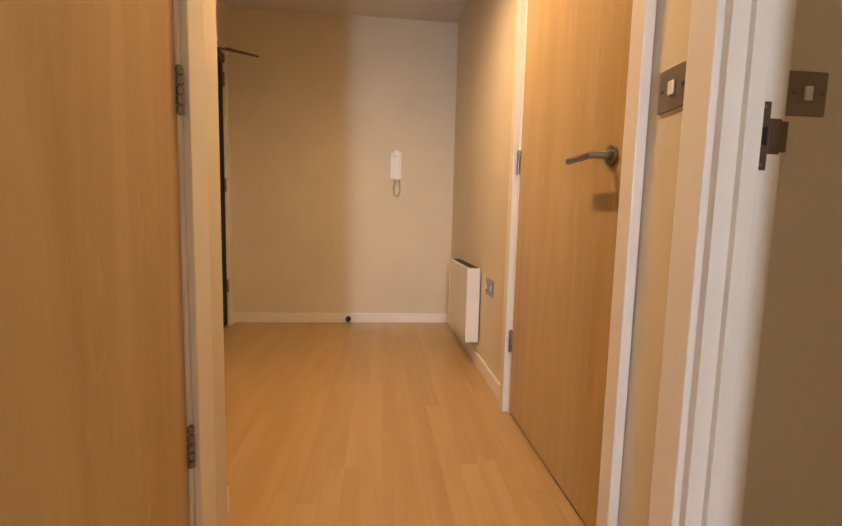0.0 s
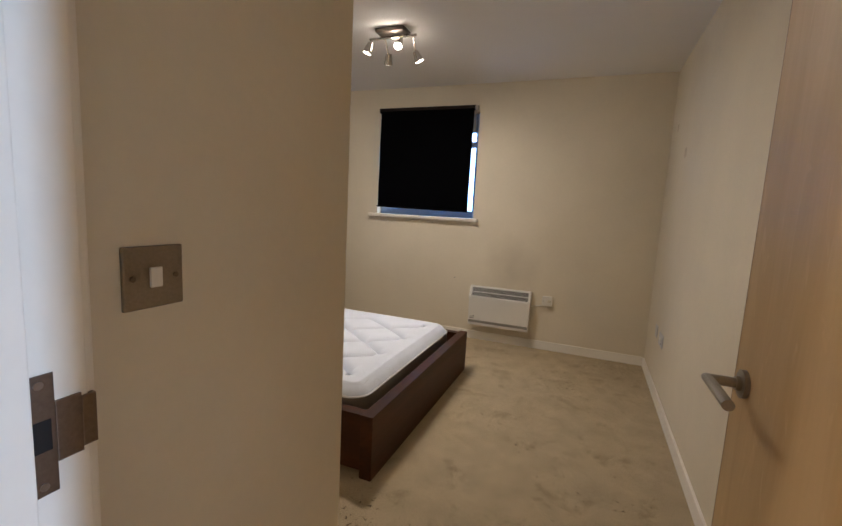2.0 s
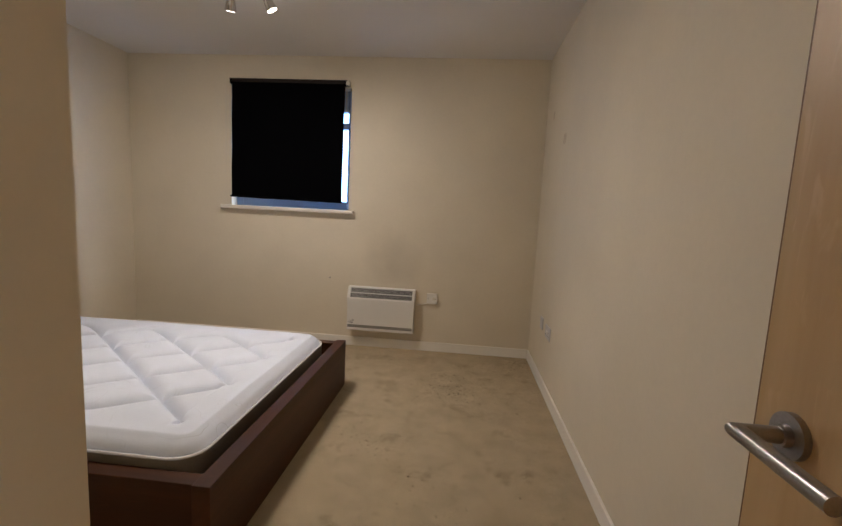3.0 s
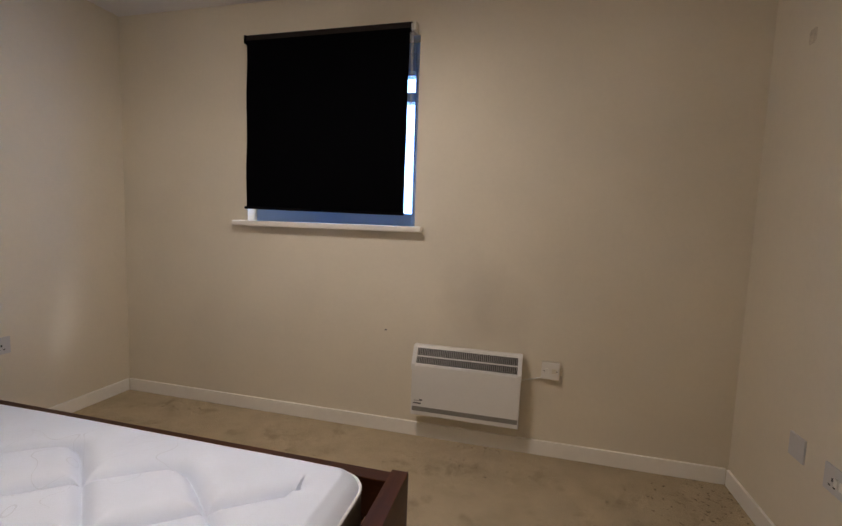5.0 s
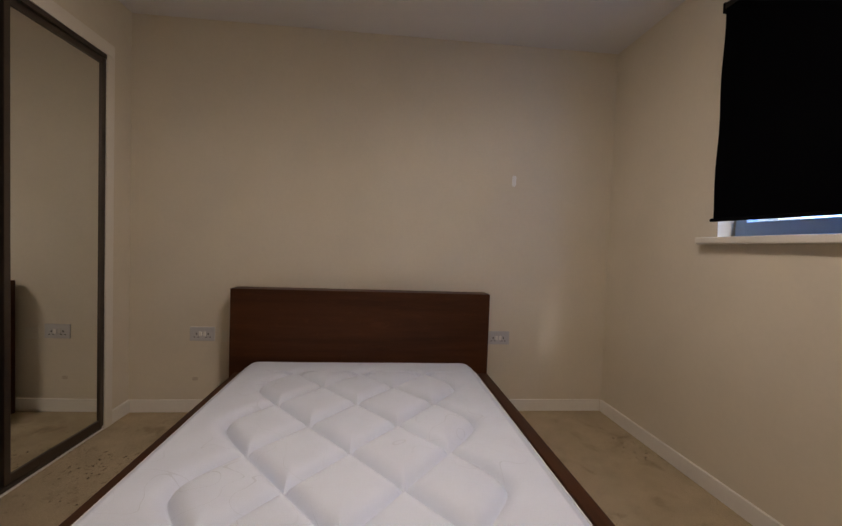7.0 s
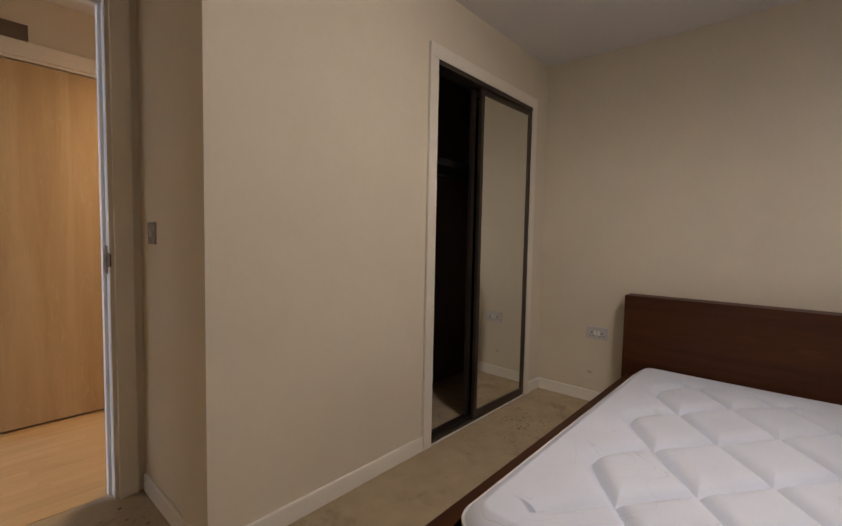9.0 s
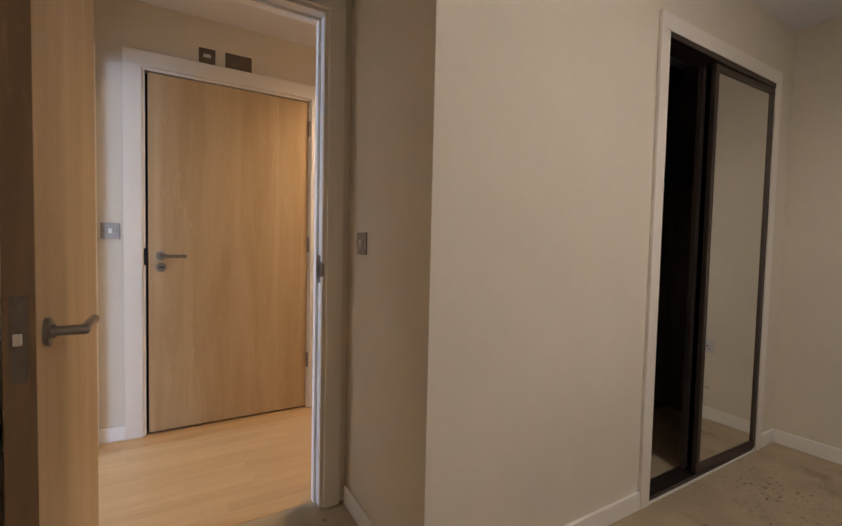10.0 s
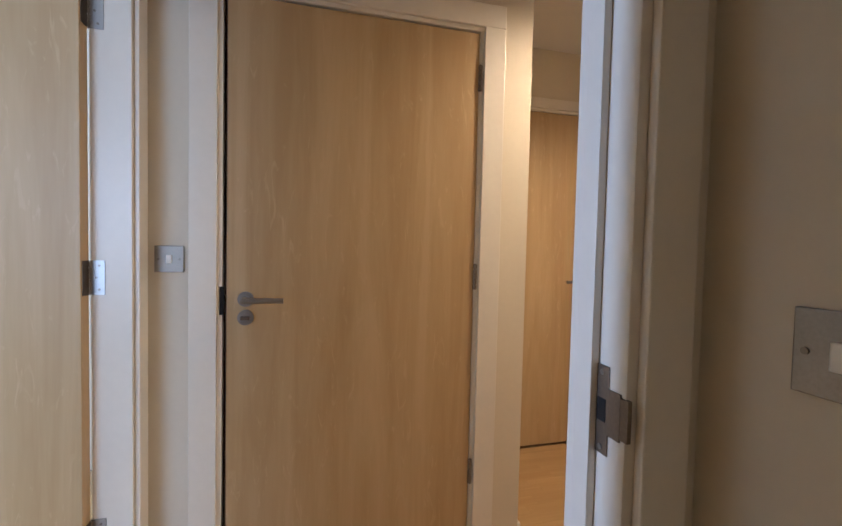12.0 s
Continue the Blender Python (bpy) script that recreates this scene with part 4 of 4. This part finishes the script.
for nm, z in (("piping", MZ1 - 0.047), ("lower_piping", MZ0 + 0.012)):
    bm = bmesh.new()
    pts = [Vector((c.x, c.y, z)) for c in rim_co[::5]]
    n = len(pts)
    ctr = Vector(((MX0 + MX1) / 2, (MY0 + MY1) / 2, z))
    rings = []
    for k, p in enumerate(pts):
        d = (pts[(k + 1) % n] - pts[k - 1]).normalized()
        out = Vector((d.y, -d.x, 0))
        rings.append([bm.verts.new(p + out * 0.005 * math.cos(a) + Vector((0, 0, 0.005 * math.sin(a)))) for a in [i * math.pi / 3 for i in range(6)]])
    for k in range(n):
        a, c = rings[k], rings[(k + 1) % n]
        for i in range(6):
            bm.faces.new((a[i], a[(i + 1) % 6], c[(i + 1) % 6], c[i]))
    bmesh.ops.recalc_face_normals(bm, faces=bm.faces)
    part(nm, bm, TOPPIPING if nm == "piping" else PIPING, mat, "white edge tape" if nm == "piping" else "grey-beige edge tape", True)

# ---- built-in wardrobe with sliding mirror doors ----
b = box(CX0 - 0.062, CX0 + 0.002, YC + 0.0005, YC + 0.016, 0, CZ - 0.002, bevel=0.003)
box(CX1 - 0.002, CX1 + 0.062, YC + 0.0005, YC + 0.016, 0, CZ - 0.002, bevel=0.003, bm=b)
box(CX0 - 0.062, CX1 + 0.062, YC + 0.0005, YC + 0.016, CZ - 0.002, CZ + 0.066, bevel=0.003, bm=b)
structure("trim_wardrobe", b, GLOSS, "cream painted architrave around the wardrobe", "architrave")
wd = thing("built_in_wardrobe", ((CX0 + CX1) / 2, YC - 0.3, 0), "open built-in wardrobe with dark interior, shelf and rail coloured as in shade", "wardrobe")
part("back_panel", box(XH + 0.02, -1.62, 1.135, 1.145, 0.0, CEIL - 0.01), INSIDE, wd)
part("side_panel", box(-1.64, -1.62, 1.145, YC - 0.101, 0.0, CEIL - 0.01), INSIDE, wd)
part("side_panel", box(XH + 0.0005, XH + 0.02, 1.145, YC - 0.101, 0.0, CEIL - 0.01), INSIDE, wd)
# Near-black on shelf and rail stands in for shade under the head track.
part("shelf", box(XH + 0.02, -1.64, 1.145, 1.50, 1.575, 1.618, bevel=0.001), NEARBLACK, wd)
part("hanging_rail", rod((XH + 0.02, 1.40, 1.53), (-1.64, 1.40, 1.53), 0.0125, 16), NEARBLACK, wd)
part("top_track", box(CX0 + 0.002, CX1 - 0.002, YC - 0.085, YC + 0.013, CZ - 0.028, CZ - 0.0025, bevel=0.002), TRACK, wd, "grey-brown aluminium top track")
b = box(CX0 + 0.002, CX1 - 0.002, YC - 0.085, YC + 0.002, 0.001, 0.010, bevel=0.001)
for y in (YC - 0.083, YC - 0.043, YC - 0.003):
    box(CX0 + 0.002, CX1 - 0.002, y - 0.002, y + 0.002, 0.010, 0.022, bm=b)
part("bottom_track", b, TRACK, wd, "dark aluminium floor track")
part("track_edge", box(CX0 + 0.002, CX1 - 0.002, YC + 0.002, YC + 0.012, 0.001, 0.007, bevel=0.001), PLASTIC, wd, "white edge strip of the floor track")


def sliding_door(x0, x1, y, label):
    d = thing("sliding_mirror_door", ((x0 + x1) / 2, y, 0.02), label, "sliding door", "wardrobe doors")
    w, z0, z1 = 0.030, 0.024, CZ - 0.030
    part("stile", box(x0, x0 + w, y - 0.012, y + 0.012, z0, z1, bevel=0.003), TRACK, d)
    part("stile", box(x1 - w, x1, y - 0.012, y + 0.012, z0, z1, bevel=0.003), TRACK, d)
    part("bottom_rail", box(x0 + w, x1 - w, y - 0.010, y + 0.010, z0, z0 + 0.038, bevel=0.002), TRACK, d)
    part("top_rail", box(x0 + w, x1 - w, y - 0.010, y + 0.010, z1 - 0.03, z1, bevel=0.002), TRACK, d)
    part("mirror", box(x0 + w - 0.004, x1 - w + 0.004, y - 0.002, y + 0.003, z0 + 0.034, z1 - 0.026), MIRROR, d, "mirror glass")
    return d


front = sliding_door(CX0 + 0.004, CX0 + 0.605, YC - 0.008, "mirror sliding door in grey-brown frame, pushed aside")
front.rotation_euler = (0, 0, radians(-1.3))
sliding_door(CX0 + 0.010, CX0 + 0.620, YC - 0.064, "second mirror sliding door behind the first")

# ---- ceiling spot fittings ----


def spot_fitting(name, x, y, CEIL, label, heads, turn=0.0):
    d = thing(name, (x, y, CEIL), label, "ceiling light")
    c, s = math.cos(turn), math.sin(turn)

    def at(u, v, z):
        return (x + u * c - v * s, y + u * s + v * c, z)
    bm = box(-0.10, 0.10, -0.06, 0.06, -0.028, 0.0, bevel=0.004)
    bmesh.ops.transform(bm, matrix=pose(x, y, CEIL) @ Matrix.Rotation(turn, 4, 'Z'), verts=bm.verts)
    part("ceiling_plate", bm, DARKSTEEL, d, "dark steel ceiling plate")
    part("bar", tube([at(-0.17, 0, CEIL - 0.045), at(0.17, 0, CEIL - 0.045)], 0.009, 10), CHROME, d)
    for u, v, tx, ty in heads:
        a = Vector(at(u, v * 0.3, CEIL - 0.045))
        k = Vector(at(u, v, CEIL - (0.100 if v < 0 else 0.130)))
        way = Vector((tx * c - ty * s, tx * s + ty * c, -1.0)).normalized()
        h = part("spot_head", rod(k - way * 0.012, k + way * 0.055, 0.020, 20, r2=0.030), CHROME, d, "chrome spotlight head", True)
        part("arm", tube([a, (a + k) / 2 + Vector((0, 0, -0.012)), k], 0.005, 8), CHROME, h)
        part("bulb", rod(k + way * 0.050, k + way * 0.0565, 0.0265, 20, r2=0.024), BULB, h, "lit spotlight bulb")
    return d


spot_fitting("ceiling_spotlight", LX, LY, CEIL, "chrome four-spot ceiling light, lit", HEADS)
spot_fitting("hall_ceiling_spotlight", HX, HYL, HCEIL, "steel two-spot hall ceiling light, lit", ((-0.12, 0, -0.2, 0), (0.12, 0, 0.2, 0)))

# ---- hall things ----
ph = thing("entry_phone", (XE, 0.53, 1.2), "white entry phone handset on the hall end wall", "intercom")
part("base", box(XE, XE + 0.030, 0.488, 0.576, 1.165, 1.375, bevel=0.006), PHONE, ph)
b = box(XE + 0.032, XE + 0.052, 0.512, 0.552, 1.20, 1.35, bevel=0.008)
box(XE + 0.030, XE + 0.066, 0.508, 0.556, 1.335, 1.385, bevel=0.012, bm=b)
box(XE + 0.030, XE + 0.066, 0.508, 0.556, 1.158, 1.205, bevel=0.012, bm=b)
part("handset", b, PHONE, ph, "off-white handset")
part("cord", tube([(XE + 0.03, 0.53, 1.16), (XE + 0.032, 0.515, 1.10), (XE + 0.03, 0.525, 1.04), (XE + 0.03, 0.55, 1.03), (XE + 0.03, 0.568, 1.07), (XE + 0.02, 0.562, 1.165)], 0.006, 8), CORD, ph, "curled cord", True)
ds = thing("door_stop_buffer", (XE + 0.014, 0.17, 0.04), "black rubber door stop on the skirting", "door stop")
part("shaft", rod((XE + 0.014, 0.17, 0.042), (XE + 0.055, 0.17, 0.042), 0.012, 14), STEEL, ds)
part("rubber_tip", rod((XE + 0.055, 0.17, 0.042), (XE + 0.080, 0.17, 0.042), 0.022, 16), GRILLE, ds, "black rubber tip")

# ---- marks on the walls ----


def mark(name, centre, normal, w, h, material, label):
    """A scuff or filler patch, an uneven blot a fraction of a millimetre thick."""
    bm = bmesh.new()
    n = 18
    rng = random.Random(round(sum(centre) * 1000))
    ring = [(1 + rng.uniform(-0.07, 0.05)) for _ in range(n)]
    flat = [Vector((0.5 * w * r * math.copysign(abs(math.cos(a)) ** 0.5, math.cos(a)), 0, 0.5 * h * r * math.copysign(abs(math.sin(a)) ** 0.5, math.sin(a)))) for r, a in zip(ring, [2 * math.pi * i / n for i in range(n)])]
    f = bm.faces.new([bm.verts.new(p) for p in flat])
    ex = bmesh.ops.extrude_face_region(bm, geom=[f])
    bmesh.ops.translate(bm, verts=[v for v in ex["geom"] if isinstance(v, bmesh.types.BMVert)], vec=(0, -0.0008, 0))
    bmesh.ops.recalc_face_normals(bm, faces=bm.faces)
    turn = {"-y": 0, "+x": 90, "+y": 180, "-x": -90}[normal]
    bmesh.ops.transform(bm, matrix=pose(*centre, rz=turn), verts=bm.verts)
    return tagged(part(name, bm, material), label, "wall mark", kind="structure")


mark("trim_scuff", (XR, 4.50, 1.90), "-x", 0.045, 0.055, PATCH, "brown scuff on the side wall")
mark("trim_scuff", (XR, 4.10, 1.67), "-x", 0.07, 0.065, PATCH, "brown scuff on the side wall")
mark("trim_scuff", (XH, 2.15, 0.205), "+x", 0.035, 0.022, PATCH, "small brown chip in the wall paint")
mark("trim_scuff", (-1.39, YW, 0.575), "-y", 0.012, 0.008, GREYPRINT, "tiny dark nail mark in the wall paint")
mark("trim_filler", (XH, 4.11, 1.51), "+x", 0.028, 0.075, PALEPATCH, "white filler patch on the wall")

# ---- laminate strips of the hall, laid along its length ----
rng = random.Random(7)
y = RY
while y < HY0 + 0.055:
    y1 = min(y + 0.0655, HY0 + 0.058)
    x = -3.40 - rng.uniform(0.0, 0.7)
    while x < XL + 1.0:
        n = x + rng.uniform(0.62, 0.98)
        a, c = max(x, -3.40), min(n, XL + 1.0)
        if c - a > 0.02:
            part("strip", box(a + 0.0002, c - 0.0002, y + 0.0002, y1 - 0.0002, -0.004, 0.0), LAMINATE, floor_hall)
        x = n
    y = y1
